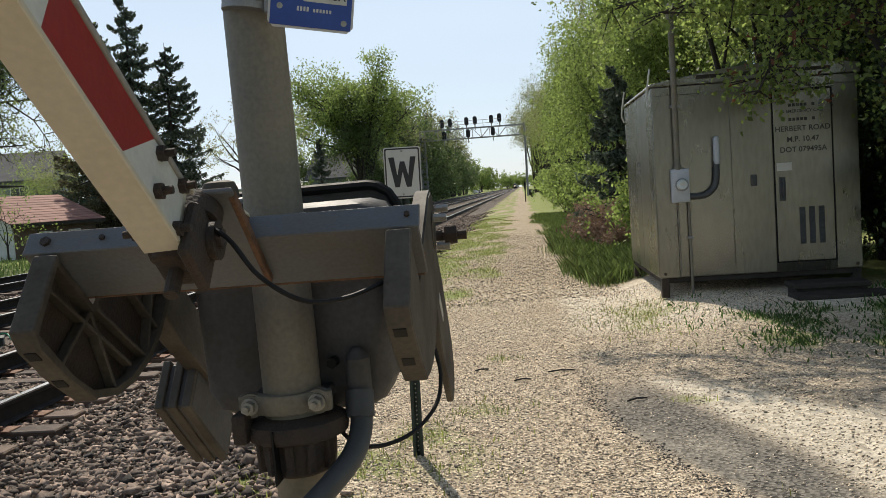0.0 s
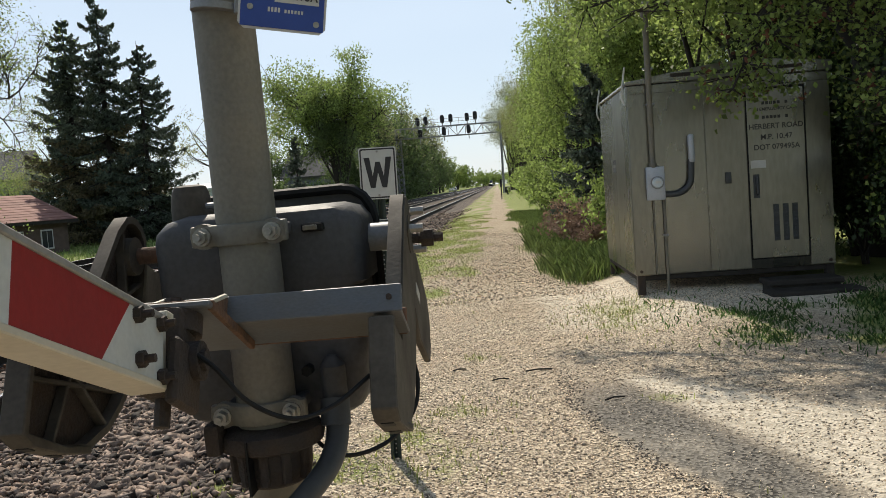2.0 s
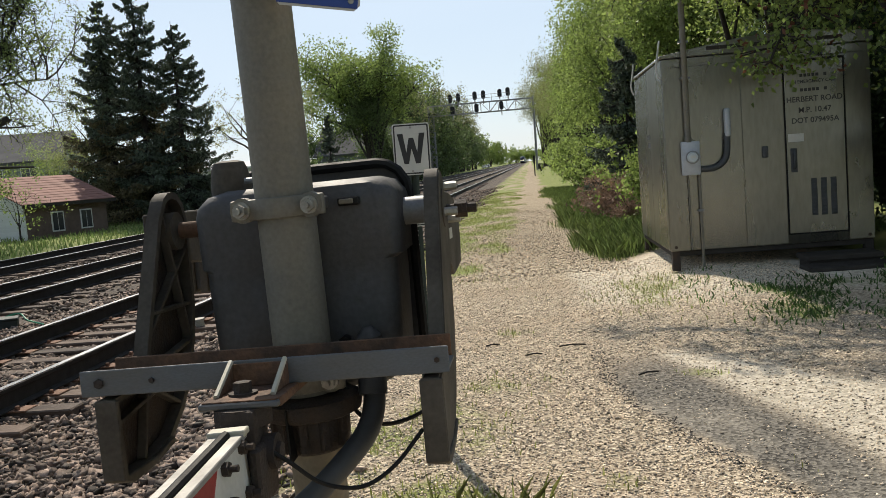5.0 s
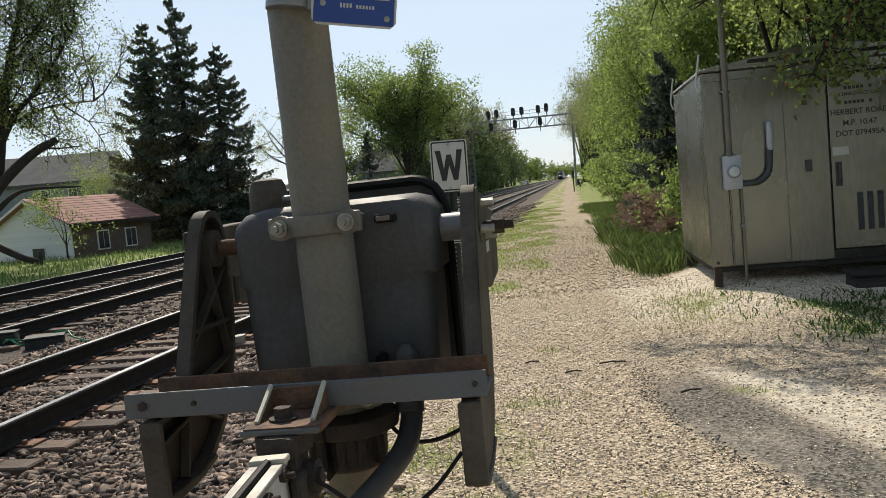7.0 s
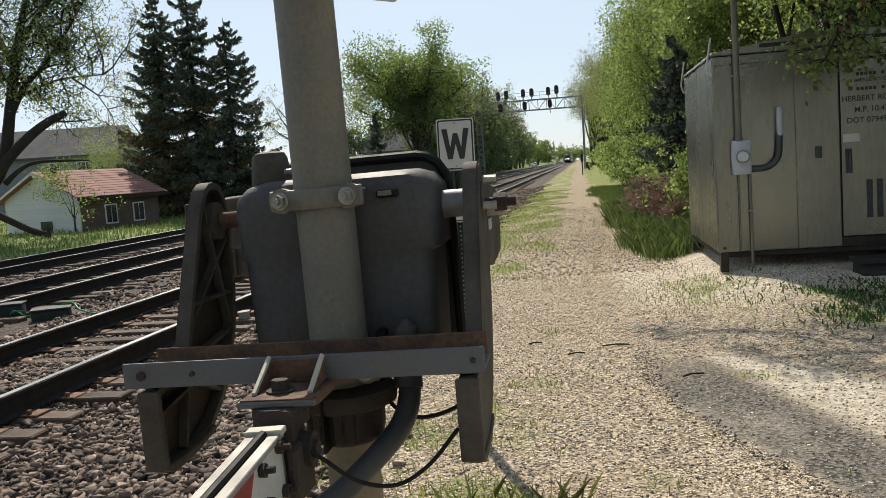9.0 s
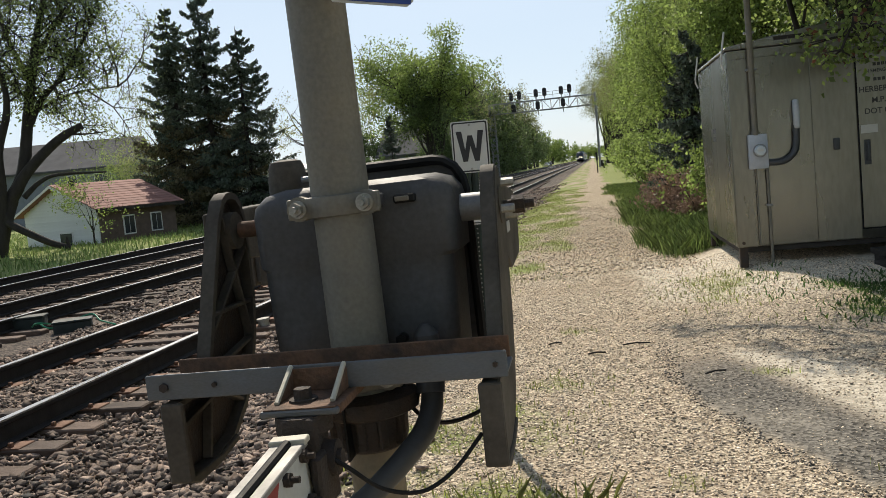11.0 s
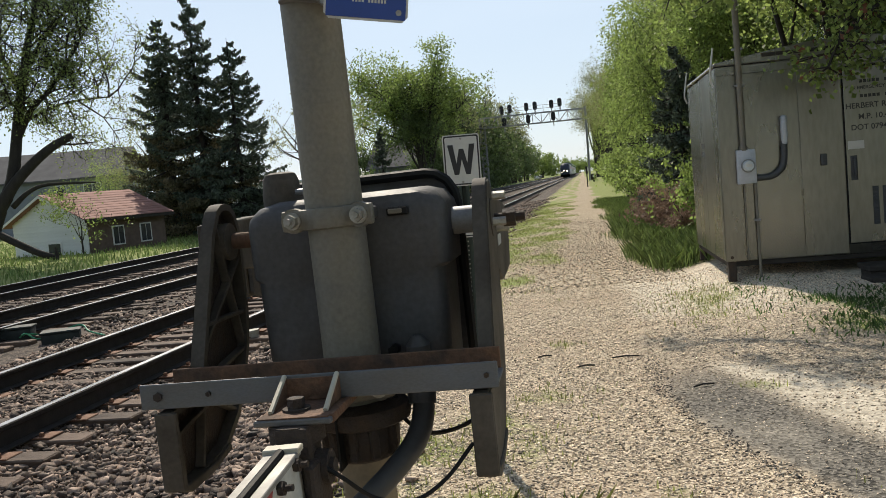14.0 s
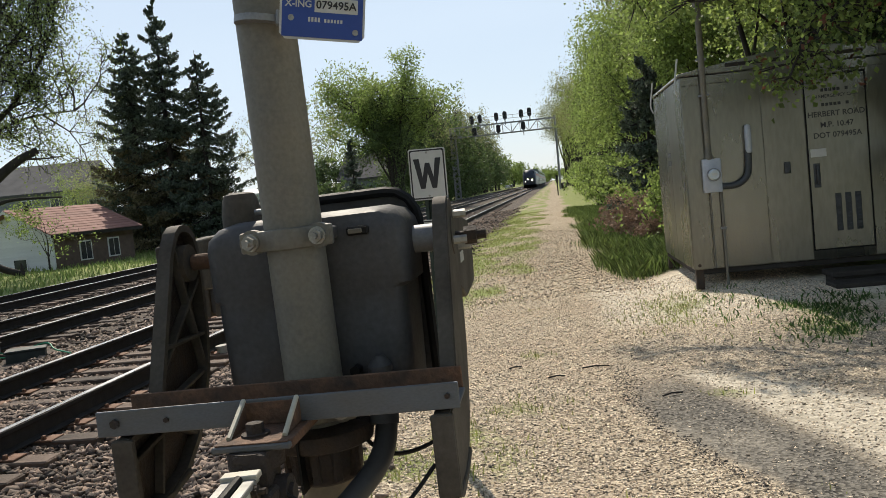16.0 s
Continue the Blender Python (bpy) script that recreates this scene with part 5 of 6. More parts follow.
# half-bare old tree with a broken limb
def old_tree(m, seed, label):
    """A leaning, forked old tree: heavy dark limbs, one snapped off, and a thin high crown."""
    rng = np.random.default_rng(seed)
    t = thing("old_tree", m, label, "tree")
    segs, tips = [], []

    def twig(p, d, L, r, level):
        for i in range(4):
            d = d + rng.normal(0, 0.3, 3) + (0, 0, 0.08)
            d = d / np.linalg.norm(d)
            q = p + d * L / 4
            segs.append((p, q, r * (1 - 0.2 * i), r * (0.8 - 0.2 * i)))
            p = q
            if level < 2:
                for _ in range(2):
                    a = d * 0.5 + rng.normal(0, 0.6, 3)
                    twig(p, a / np.linalg.norm(a), L * rng.uniform(0.4, 0.65), max(0.012, r * 0.5), level + 1)
            else:
                tips.append(p)

    limbs = (([(0, 0, -0.3), (0.35, 0, 0.9), (0.9, 0.1, 2.3), (1.6, 0.1, 3.6), (2.2, 0.3, 6.6), (2.8, 0.2, 9.2), (3.4, 0, 11.3), (4.0, -0.3, 15.0)], 0.52, 0.06, 4),
             ([(0.45, 0, 1.3), (0.68, -0.3, 3.0), (0.78, -0.6, 4.5), (1.3, -0.9, 6.1), (1.3, -1.2, 7.5), (0.8, -1.4, 9.8), (0.2, -1.6, 13.0)], 0.3, 0.05, 3),
             ([(2.0, 0.2, 5.4), (2.7, -0.2, 6.6), (3.5, -0.5, 7.4), (4.5, -0.8, 8.8), (5.4, -1.0, 10.2)], 0.17, 0.04, 1),
             ([(1.0, -1.1, 6.8), (-0.3, -0.6, 7.8), (-1.6, -0.3, 8.3), (-2.6, 0, 9.6)], 0.15, 0.035, 1),
             ([(2.5, 0.3, 8.0), (3.4, 0.9, 9.6), (4.9, 1.3, 11.5), (6.0, 1.5, 13.4)], 0.15, 0.035, 1),
             ([(2.4, 0.2, 7.4), (1.7, 0.8, 9.4), (1.4, 1.2, 12.0), (1.6, 1.4, 14.5)], 0.16, 0.035, 1),
             ([(2.0, 0.2, 5.8), (2.8, 0.6, 6.4), (4.2, 1.0, 7.0), (6.0, 1.2, 7.2)], 0.1, 0.03, 1),
             ([(-1.3, 0.5, -0.3), (-1.5, 0.5, 3.0), (-1.4, 0.5, 6.2), (-1.9, 0.6, 9.5), (-2.4, 0.6, 12.0)], 0.26, 0.05, 2))
    for pts, r0, r1, start in limbs:
        cc = [np.array(p) for p in curve(pts, 4)]
        n = len(cc)
        for i, (p, q) in enumerate(zip(cc, cc[1:])):
            a, b = r0 + (r1 - r0) * (i / n) ** 0.7, r0 + (r1 - r0) * ((i + 1) / n) ** 0.7
            segs.append((p, q, a, b))
            if i >= start * 4:
                d = rng.normal(0, 1, 3) + (0, 0, 0.4)
                twig(q, d / np.linalg.norm(d), rng.uniform(1.3, 2.9), 0.05, 0)
        twig(cc[-1], np.array([0.2, 0, 1.0]), 2.4, 0.05, 0)
    limbs_mesh("trunk", segs, BARK, t, 6)
    # the snapped limb, a thin live one below it, and the fallen stub
    for pts, r0, r1 in (([(0.95, 0, 2.4), (1.7, -0.2, 3.5), (2.6, -0.3, 4.4), (3.4, -0.4, 5.0), (4.1, -0.4, 5.35)], 0.26, 0.15), ([(1.5, 0, 2.5), (2.2, -0.2, 3.1), (3.0, -0.3, 3.35), (4.9, -0.3, 3.3)], 0.13, 0.03),
                        ([(0.7, -0.2, 1.5), (1.5, -0.4, 0.95), (2.3, -0.5, 0.45), (3.0, -0.5, 0.15)], 0.17, 0.13), ([(3.0, -0.5, 0.1), (2.95, -0.5, 0.6)], 0.1, 0.04), ([(3.5, -0.4, 5.05), (4.3, -0.5, 5.0), (5.1, -0.5, 5.05)], 0.05, 0.015)):
        cc, broken = [np.array(p) for p in curve(pts, 4)], []
        for i, (p, q) in enumerate(zip(cc, cc[1:])):
            broken.append((p, q, r0 + (r1 - r0) * i / len(cc), r0 + (r1 - r0) * (i + 1) / len(cc)))
        limbs_mesh("broken_limb", broken, BARK, t, 8)
    tp = np.array(tips)
    c = tp[rng.integers(0, len(tp), 42000)] + rng.normal(0, 0.28, (42000, 3))
    v, f = leaf_cards(c, 0.115, rng, 0.4)
    raw("crown", v, f, LEAF_OLD, t)
    return t


old_tree(at(-23.9, 31.1, 35, 0.94), 21, "old dark-limbed tree with sparse pale spring leaves and a broken limb")
# thin pale trees behind
broadleaf("pale_tree", at(-29, 60), 22, 11, 3.0, 0.9, 0.2, LEAF_PALE, 2600, 0.13, "thin budding tree with pale sparse leaves", 1, 0.5, group="budding trees")
broadleaf("pale_tree", at(-21.5, 70), 23, 10.5, 3.0, 0.9, 0.2, LEAF_PALE, 2600, 0.15, "thin budding tree with pale sparse leaves", 1, 0.5, group="budding trees")
broadleaf("young_tree", at(-21.2, 34.0), 24, 3.2, 0.7, 0.6, 0.04, LEAF_BRIGHT, 1100, 0.1, "young bright green tree by the red-roofed house", 1, 0.3, group="young trees")
broadleaf("young_tree", at(-26.0, 52), 25, 1.9, 0.3, 0.9, 0.04, LEAF_BRIGHT, 2400, 0.1, "young bright green tree by the red-roofed house", 1, 0.35, group="young trees")
broadleaf("young_tree", at(-40.5, 70), 26, 7.0, 2.0, 1.0, 0.08, LEAF_BRIGHT, 4500, 0.11, "spreading light green tree before the grey house", 2, 0.5, radius=2.4, group="young trees")
broadleaf("young_tree", at(-36.5, 68), 27, 8.0, 2.4, 1.0, 0.09, LEAF_PALE, 5000, 0.11, "spreading pale green tree before the grey house", 2, 0.5, radius=2.6, group="young trees")
# large cottonwood and its neighbours
fan_tree("cottonwood_tree", at(-16.6, 95), 31, 17.6, 6.5, 0.4, LEAF_BRIGHT, 30000, 0.25, "large vase-shaped tree with fresh light green leaves", 15, ((-7.0, 0.5, 8.6), (-6.3, -1, 11.5)), -1.4)
broadleaf("cottonwood_tree", at(-17.2, 94), 32, 13.0, 2.0, 0.6, 0.35, LEAF_DEEP, 13000, 0.2, "dense dark green tree beyond the tracks", 2, 0.6, (5, 5, 4), 0.5, radius=3.2)
budding = fan_tree("pale_tree", at(-18.6, 132), 33, 16.5, 5.2, 0.3, LEAF_PALE, 9000, 0.24, "tall budding tree with pale leaves and dark limbs", 12)
for x, y, k in ((-20.5, 168, 1.25), (-19.5, 205, 1.3), (-20.5, 245, 1.25)):
    copy_thing(budding, at(x, y, 70 * k, k))
hedge = broadleaf("hedge_tree", at(-17.5, 120), 34, 8.5, 1.0, 1.0, 0.2, LEAF_DEEP, 9000, 0.24, "mid green tree along the railway", 2, 0.6, radius=2.8, group="trees beyond the tracks")
hr = random.Random(7)
for x, y, s in ((-17.5, 104, 0.9), (-20, 126, 1.6), (-19.5, 140, 1.9), (-18.8, 150, 1.9), (-19.5, 161, 2.0), (-19, 174, 1.9), (-20, 190, 1.9), (-20, 206, 1.8), (-19, 112, 0.9), (-20, 222, 1.8), (-19.5, 240, 1.8), (-20, 258, 1.7), (-19.5, 278, 1.7), (-20, 300, 1.6), (-20.5, 325, 1.5), (-26, 128, 1.4), (-30, 115, 1.1), (-22, 270, 1.5), (-30, 330, 1.5), (-19.4, 88, 0.35), (-23, 82, 0.35), (-26, 76, 0.35)):
    copy_thing(hedge, at(x, y, hr.uniform(0, 360), s))
far_tree = broadleaf("far_tree", at(-24, 330), 35, 17, 2, 1.0, 0.3, LEAF_BRIGHT, 4500, 0.8, "distant light green tree", 1, 1.2, group="distant trees")
for x, y, s in ((-21, 470, 0.95), (-25, 540, 0.8), (-18, 760, 0.9), (-8, 820, 0.8), (-2, 780, 0.75), (6, 760, 0.8), (-27, 600, 0.8), (16, 700, 0.9), (-12, 900, 1.0), (-5, 950, 1.0), (-30, 420, 0.9), (-22, 480, 0.7), (-40, 520, 1.0), (-10, 640, 0.65), (12, 640, 0.7), (-26, 700, 0.8), (24, 560, 0.9), (2, 900, 0.8), (-35, 900, 1.0), (-60, 500, 1.1), (-90, 420, 1.0), (-14, 1000, 0.9)):
    copy_thing(far_tree, at(x, y, hr.uniform(0, 360), s))
# tree belt along the path
b1 = broadleaf("belt_tree", at(4.9, 28), 41, 9.0, 1.2, 0.7, 0.16, LEAF_BRIGHT, 26000, 0.1, "fresh green tree in the belt beside the path, reused unseen behind the camera", 2, 0.4, (5, 5, 4), 0.5, radius=2.1, group="tree belt")
b2 = broadleaf("belt_tree", at(6.4, 19.5), 42, 11.5, 2.5, 0.75, 0.2, LEAF_MID, 24000, 0.1, "tall mid green tree in the belt beside the path, reused unseen behind the camera", 2, 0.45, (5, 5, 4), 0.5, radius=2.6, group="tree belt")
b3 = broadleaf("belt_tree", at(5.2, 60), 43, 12.5, 3.0, 0.7, 0.2, LEAF_PALE, 18000, 0.1, "tall budding tree in the belt beside the path", 2, 0.45, (5, 5, 4), 0.5, radius=2.4, group="tree belt")
protos = (b1, b2, b3)
for i, (x, y, k, s) in enumerate(((3.7, 33, 0, 0.95), (5.4, 30, 1, 1.0), (4.1, 41, 0, 1.1), (5.6, 38, 2, 1.0), (4.5, 50, 0, 1.2), (6.0, 47, 1, 1.15), (4.6, 68, 0, 1.25), (6.2, 75, 2, 1.1), (5.2, 80, 1, 1.0), (5.4, 92, 2, 1.1), (5.8, 104, 0, 1.4),
                                  (5.0, 118, 2, 1.15), (3.4, 146, 2, 1.5), (3.2, 172, 2, 1.65), (4.4, 100, 2, 1.3), (4.0, 128, 1, 1.35), (5.5, 150, 1, 1.2), (6.0, 180, 0, 1.5), (6.5, 220, 2, 1.2), (7.0, 270, 1, 1.2), (8.0, 330, 1, 1.3), (9.0, 28, 1, 1.1), (8.5, 19, 2, 1.0), (8.0, 24, 1, 1.0), (9, 40, 1, 1.2), (12, 22, 1, 1.1), (11, 15, 1, 1.0), (7.6, 15.2, 1, 0.8), (6.6, 13.6, 0, 0.7), (10, 17.5, 1, 0.9), (8.6, 12.6, 1, 0.8), (4.3, 15.0, 1, 0.8), (5.6, 16.2, 1, 0.9))):
    copy_thing(protos[k], at(x, y, hr.uniform(0, 360), s))
# unseen trees added behind the camera to darken reflections and block sky fill
for x, y, k, s in ((-14, -20, 1, 1.3), (-7, -23, 0, 1.5), (-1, -21, 1, 1.4), (5, -24, 0, 1.6), (11, -20, 1, 1.4), (17, -14, 0, 1.5), (14, -6, 1, 1.3), (20, -2, 0, 1.4)):
    copy_thing(protos[k], at(x, y, hr.uniform(0, 360), s))
bush = broadleaf("bush", at(2.6, 17.0), 51, 1.75, 0.2, 1.1, 0.03, LEAF_BRIGHT, 3200, 0.085, "leafy bright green bush beside the hut", 4, 0.16, (4, 3, 3), 0.6, group="bushes by the path")
for x, y, s in ((3.1, 22, 1.1), (2.9, 28, 1.2), (2.6, 35, 1.3), (2.4, 43, 1.5), (2.7, 54, 1.6), (3.0, 66, 1.7), (3.3, 80, 1.9), (3.6, 96, 2.0), (4.0, 115, 2.2), (3.6, 25, 1.3), (3.4, 31.5, 1.4), (3.0, 38.5, 1.4), (2.9, 48, 1.6), (2.9, 60, 1.6), (3.2, 73, 1.7), (4.4, 23, 1.5), (4.2, 36, 1.6), (4.6, 16.5, 1.4), (6.2, 14.5, 1.6), (5.6, 11.5, 1.5), (7, 12.5, 1.7), (3.4, 19, 1.3)):
    copy_thing(bush, at(x, y, hr.uniform(0, 360), s))
low = broadleaf("bush", at(-16.2, 96), 53, 2.4, 0.2, 1.2, 0.04, LEAF_DEEP, 2600, 0.2, "low green bush along the far track", 4, 0.3, (4, 3, 3), 0.5, radius=1.6, group="bushes beyond the tracks")
for k in range(16):
    copy_thing(low, at(-16.3 - hr.uniform(0, 1.4), 62 + k * 8.5 + hr.uniform(-2, 2), hr.uniform(0, 360), hr.uniform(0.7, 1.4)))
brush = broadleaf("bush", at(1.75, 19), 52, 1.25, 0.1, 1.2, 0.015, DRYGRASS, 2600, 0.07, "low dry reddish brown brush at the path's edge", 5, 0.14, (4, 3, 3), 0.5, group="dry brush", bark=DRYGRASS)
for x, y, s in ((2.3, 20.5, 0.9), (1.8, 24, 0.9), (1.9, 17.8, 0.6), (1.6, 21, 0.6), (2.3, 27, 1.0)):
    copy_thing(brush, at(x, y, hr.uniform(0, 360), s))
# bushes whose leaf colour carries the shade under the maple
shade = broadleaf("bush", at(5.0, 12.6), 54, 3.0, 0.3, 1.0, 0.05, LEAF_SHADED, 5200, 0.1, "dense bush beside the hut with leaves darkened for its shade", 4, 0.3, (4, 3, 3), 0.5, radius=1.3, group="shaded bushes")
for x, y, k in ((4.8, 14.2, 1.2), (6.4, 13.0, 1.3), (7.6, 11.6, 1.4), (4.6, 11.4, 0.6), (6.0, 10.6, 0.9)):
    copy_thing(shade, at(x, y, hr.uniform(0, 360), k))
# the big tree that leans over the hut
mp = broadleaf("maple_tree", at(5.3, 12.4), 61, 9.5, 2.4, 1.25, 0.22, LEAF_MID, 18000, 0.13, "leafy maple leaning over the equipment hut, copied beside it for shade", 1, 0.5, (7, 5, 4), 0.3, 0.2, (-0.1, -0.05), radius=3.6)
rng = np.random.default_rng(62)
br, tw = [], []
for a, mids, tip in (((5.0, 12.2, 3.2), ((4.2, 10.5, 3.9), (3.2, 9.6, 3.75)), (2.0, 9.2, 3.5)), ((5.1, 12.2, 3.0), ((4.6, 10.4, 3.5), (3.4, 9.6, 3.2)), (2.5, 9.35, 2.5)), ((5.0, 12.2, 4.2), ((3.0, 11.8, 5.0), (1.2, 11.4, 4.9)), (-0.5, 11.1, 4.6)), ((5.0, 12.2, 4.0), ((3.2, 11.6, 4.6), (1.8, 11.5, 4.5)), (0.5, 11.6, 4.3)), ((5.1, 12.2, 3.2), ((4.8, 10.6, 3.2), (4.3, 9.7, 2.9)), (3.95, 9.3, 2.2)), ((5.4, 12.0, 2.2), ((5.2, 10.6, 2.2), (4.7, 9.6, 1.9)), (4.3, 9.2, 1.5)), ((5.4, 12.0, 1.9), ((5.2, 10.6, 1.4), (4.8, 9.7, 1.1)), (4.3, 9.4, 0.8)), ((5.1, 12.2, 3.4), ((4.2, 10.8, 3.7), (2.8, 10.0, 3.6)), (1.6, 9.7, 3.3)),
                     ((5.1, 12.0, 3.0), ((4.9, 10.3, 3.2), (4.4, 9.2, 2.8)), (3.9, 8.6, 2.3)), ((5.2, 12.0, 2.6), ((5.0, 10.4, 2.4), (4.7, 9.2, 1.9)), (4.2, 8.8, 1.3)),
                     ((5.0, 12.2, 3.6), ((3.8, 11.6, 4.6), (2.6, 11.2, 4.5)), (1.7, 11.0, 4.2)), ((5.0, 12.2, 3.8), ((3.8, 11.2, 4.9), (3.0, 10.8, 4.8)), (2.2, 10.6, 4.6)), ((5.0, 12.2, 3.8), ((4.6, 10.8, 4.9), (4.2, 10.2, 4.8)), (3.6, 9.8, 4.6)),
                     ((5.3, 12.0, 2.4), ((5.0, 10.8, 2.3), (4.5, 9.8, 2.2)), (4.0, 9.4, 1.9)), ((5.3, 12.0, 2.0), ((5.0, 10.8, 1.6), (4.6, 9.9, 1.4)), (4.15, 9.6, 1.0)), ((5.1, 12.2, 3.6), ((3.4, 11.6, 4.1), (2.2, 11.2, 3.9)), (1.2, 10.9, 3.6)), ((5.2, 12.0, 3.4), ((5.0, 10.0, 3.9), (4.4, 8.4, 3.7)), (3.8, 7.4, 3.3)),
                     ((5.0, 12.2, 4.4), ((2.5, 12.1, 5.4), (0.6, 12.0, 5.4)), (-1.4, 13.2, 5.3)), ((5.0, 12.2, 4.4), ((2.6, 11.6, 5.5), (1.0, 11.4, 5.4)), (-0.5, 11.4, 5.3)),
                     ((5.0, 12.2, 3.4), ((4.0, 10.2, 3.7), (3.0, 9.5, 3.3)), (2.45, 9.2, 2.35)), ((5.0, 12.2, 3.8), ((3.6, 11.9, 4.5), (2.6, 11.8, 4.5)), (1.6, 11.7, 4.4)), ((5.0, 12.2, 4.0), ((4.2, 11.6, 4.7), (3.4, 11.2, 4.7)), (2.4, 10.9, 4.6)), ((5.2, 12.0, 4.0), ((4.6, 11.2, 4.8), (4.0, 10.8, 4.8)), (3.2, 10.4, 4.7))):
    pts = [np.array(p) - np.array((5.3, 12.4, float(ground_z(5.3, 12.4)) - 0.05)) for p in (a, *mids, tip)]
    cc = [np.array(p) for p in curve(pts, 4)]
    for i, (p, q) in enumerate(zip(cc, cc[1:])):
        br.append((p, q, 0.06 * (1 - i / len(cc)) + 0.008, 0.06 * (1 - (i + 1) / len(cc)) + 0.006))
        if i > 3:
            for _ in range(4):
                d = rng.normal(0, 1, 3) * (1, 1, 0.5) + (0, 0, -0.35)
                e = q + d / np.linalg.norm(d) * rng.uniform(0.2, 0.6)
                br.append((q, e, 0.012, 0.004))
                tw += [q + (e - q) * s for s in (0.5, 0.8, 1.0)]
limbs_mesh("overhanging_bough", br, BARK, mp, 6)
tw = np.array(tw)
# low leaves near the trunk get the dark leaf, painting in the crown's shade
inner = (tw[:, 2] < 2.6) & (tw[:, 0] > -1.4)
for name, mt, n, pick in (("foliage", LEAF_MID, 10000, ~inner), ("foliage", LEAF_BRIGHT, 10000, ~inner), ("foliage", LEAF_SHADED, 8000, inner), ("foliage", LEAF_RED, 260, ~inner & (tw[:, 2] < 3.0))):
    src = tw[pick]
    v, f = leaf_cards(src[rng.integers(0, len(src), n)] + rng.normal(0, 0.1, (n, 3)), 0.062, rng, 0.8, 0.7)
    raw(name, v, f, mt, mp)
# second maple added, mostly out of view, to shade the ground on the right
copy_thing(mp, at(8.3, 12.0, 75))


# ---- houses beyond the tracks ----
def window(parent, x0, x1, y, z0, z1, name="window"):
    w = part(name, box(x0 - 0.08, x1 + 0.08, y - 0.05, y - 0.002, z0 - 0.08, z1 + 0.08, 0.01), WINTRIM, parent, "white-framed window", smooth=False)
    part("pane", box(x0, (x0 + x1) / 2 - 0.02, y - 0.062, y - 0.048, z0, z1), WINGLASS, w)
    part("pane", box((x0 + x1) / 2 + 0.02, x1, y - 0.062, y - 0.048, z0, z1), WINGLASS, w)
    return w


red = thing("red_roofed_house", pose(-21.8, 35.5, 0.07, 0, 0, 68) @ Matrix.Scale(0.775, 4), "low house with white clapboard gable and faded red roof", "house")
HG = -1.3
part("brick_wall", box(0, 5.6, 0, 7, HG, 1.72), BROWNBRICK, red, "brown brick wall", smooth=False)
gable = part("gable_wall", prism([(0.0, HG), (7.0, HG), (7.0, 1.72), (3.5, 3.15), (0.0, 1.72)], 0, -0.06, -0.004), SIDING, red, "white clapboard gable wall", smooth=False)
board = mesh_of("clapboard", box(-0.03, 0.01, -0.5, 0.5, 0, 0.17), SIDING)
for k in range(23):
    z = HG + 0.19 * k
    half = 3.49 if z < 1.6 else max(0.1, 3.49 * (3.1 - z) / 1.45)
    cb = new("clapboard", board)
    cb.parent = gable
    cb.matrix_basis = pose(-0.06, 3.5, z, 0, 4) @ Matrix.Diagonal((1, 2 * half, 1, 1))
roof = part("roof", prism([(-0.5, 1.52), (-0.5, 1.66), (3.5, 3.33), (7.5, 1.66), (7.5, 1.52), (3.5, 3.17)], 0, -0.5, 6.0), REDROOF, red, "faded red shingle roof", smooth=False)
shingle = mesh_of("shingle_course", box(-0.52, 6.02, -0.19, 0.19, -0.006, 0.006), REDROOF)
for k in range(11):
    sh = new("shingle_course", shingle)
    sh.parent = roof
    sh.matrix_basis = pose(0, -0.3 + 0.36 * k, 1.78 + 0.36 * k * 0.4175, 20.5)
part("fascia", box(-0.5, 6.0, -0.53, -0.5, 1.5, 1.68), TIMBERDARK, red)
part("rake_board", prism([(-0.5, 1.5), (-0.5, 1.64), (3.5, 3.31), (7.5, 1.64), (7.5, 1.5), (3.5, 3.15)], 0, -0.53, -0.5), WINTRIM, red, smooth=False)
for x in (1.7, 3.7):
    window(red, x, x + 0.7, 0, 0.1, 1.1)
gw = part("window", box(-0.12, -0.06, 2.4, 3.7, -0.7, 0.5, 0.01), WINTRIM, red, "white-framed window", smooth=False)
part("pane", box(-0.135, -0.115, 2.5, 3.6, -0.6, 0.4), WINGLASS, gw)
part("roof_vent", rod((0.8, 3.2, 3.0), (0.8, 3.2, 3.5), 0.14, 10), TIMBERDARK, red)


def plain_house(x0, x1, y0, y1, zg, eave, ridge, wall, roof, label, wins, turn=0.0):
    spin = Matrix.Translation(((x0 + x1) / 2, y0, 0)) @ Matrix.Rotation(radians(turn), 4, "Z") @ Matrix.Translation((-(x0 + x1) / 2, -y0, 0))
    h = thing("house", spin, label, "house")
    part("wall", box(x0, x1, y0, y1, zg, eave), wall, h, smooth=False)
    ym = (y0 + y1) / 2
    part("roof", prism([(y0 - 0.5, eave - 0.1), (y0 - 0.5, eave + 0.1), (ym, ridge), (y1 + 0.5, eave + 0.1), (y1 + 0.5, eave - 0.1), (ym, ridge - 0.25)], 0, x0 - 0.5, x1 + 0.5), roof, h, smooth=False)
    part("gable", prism([(y0, eave), (y1, eave), (ym, ridge - 0.3)], 0, x0, x1), wall, h, smooth=False)
    for wx, wz, ww, wh in wins:
        window(h, wx, wx + ww, y0, wz, wz + wh)
    return h


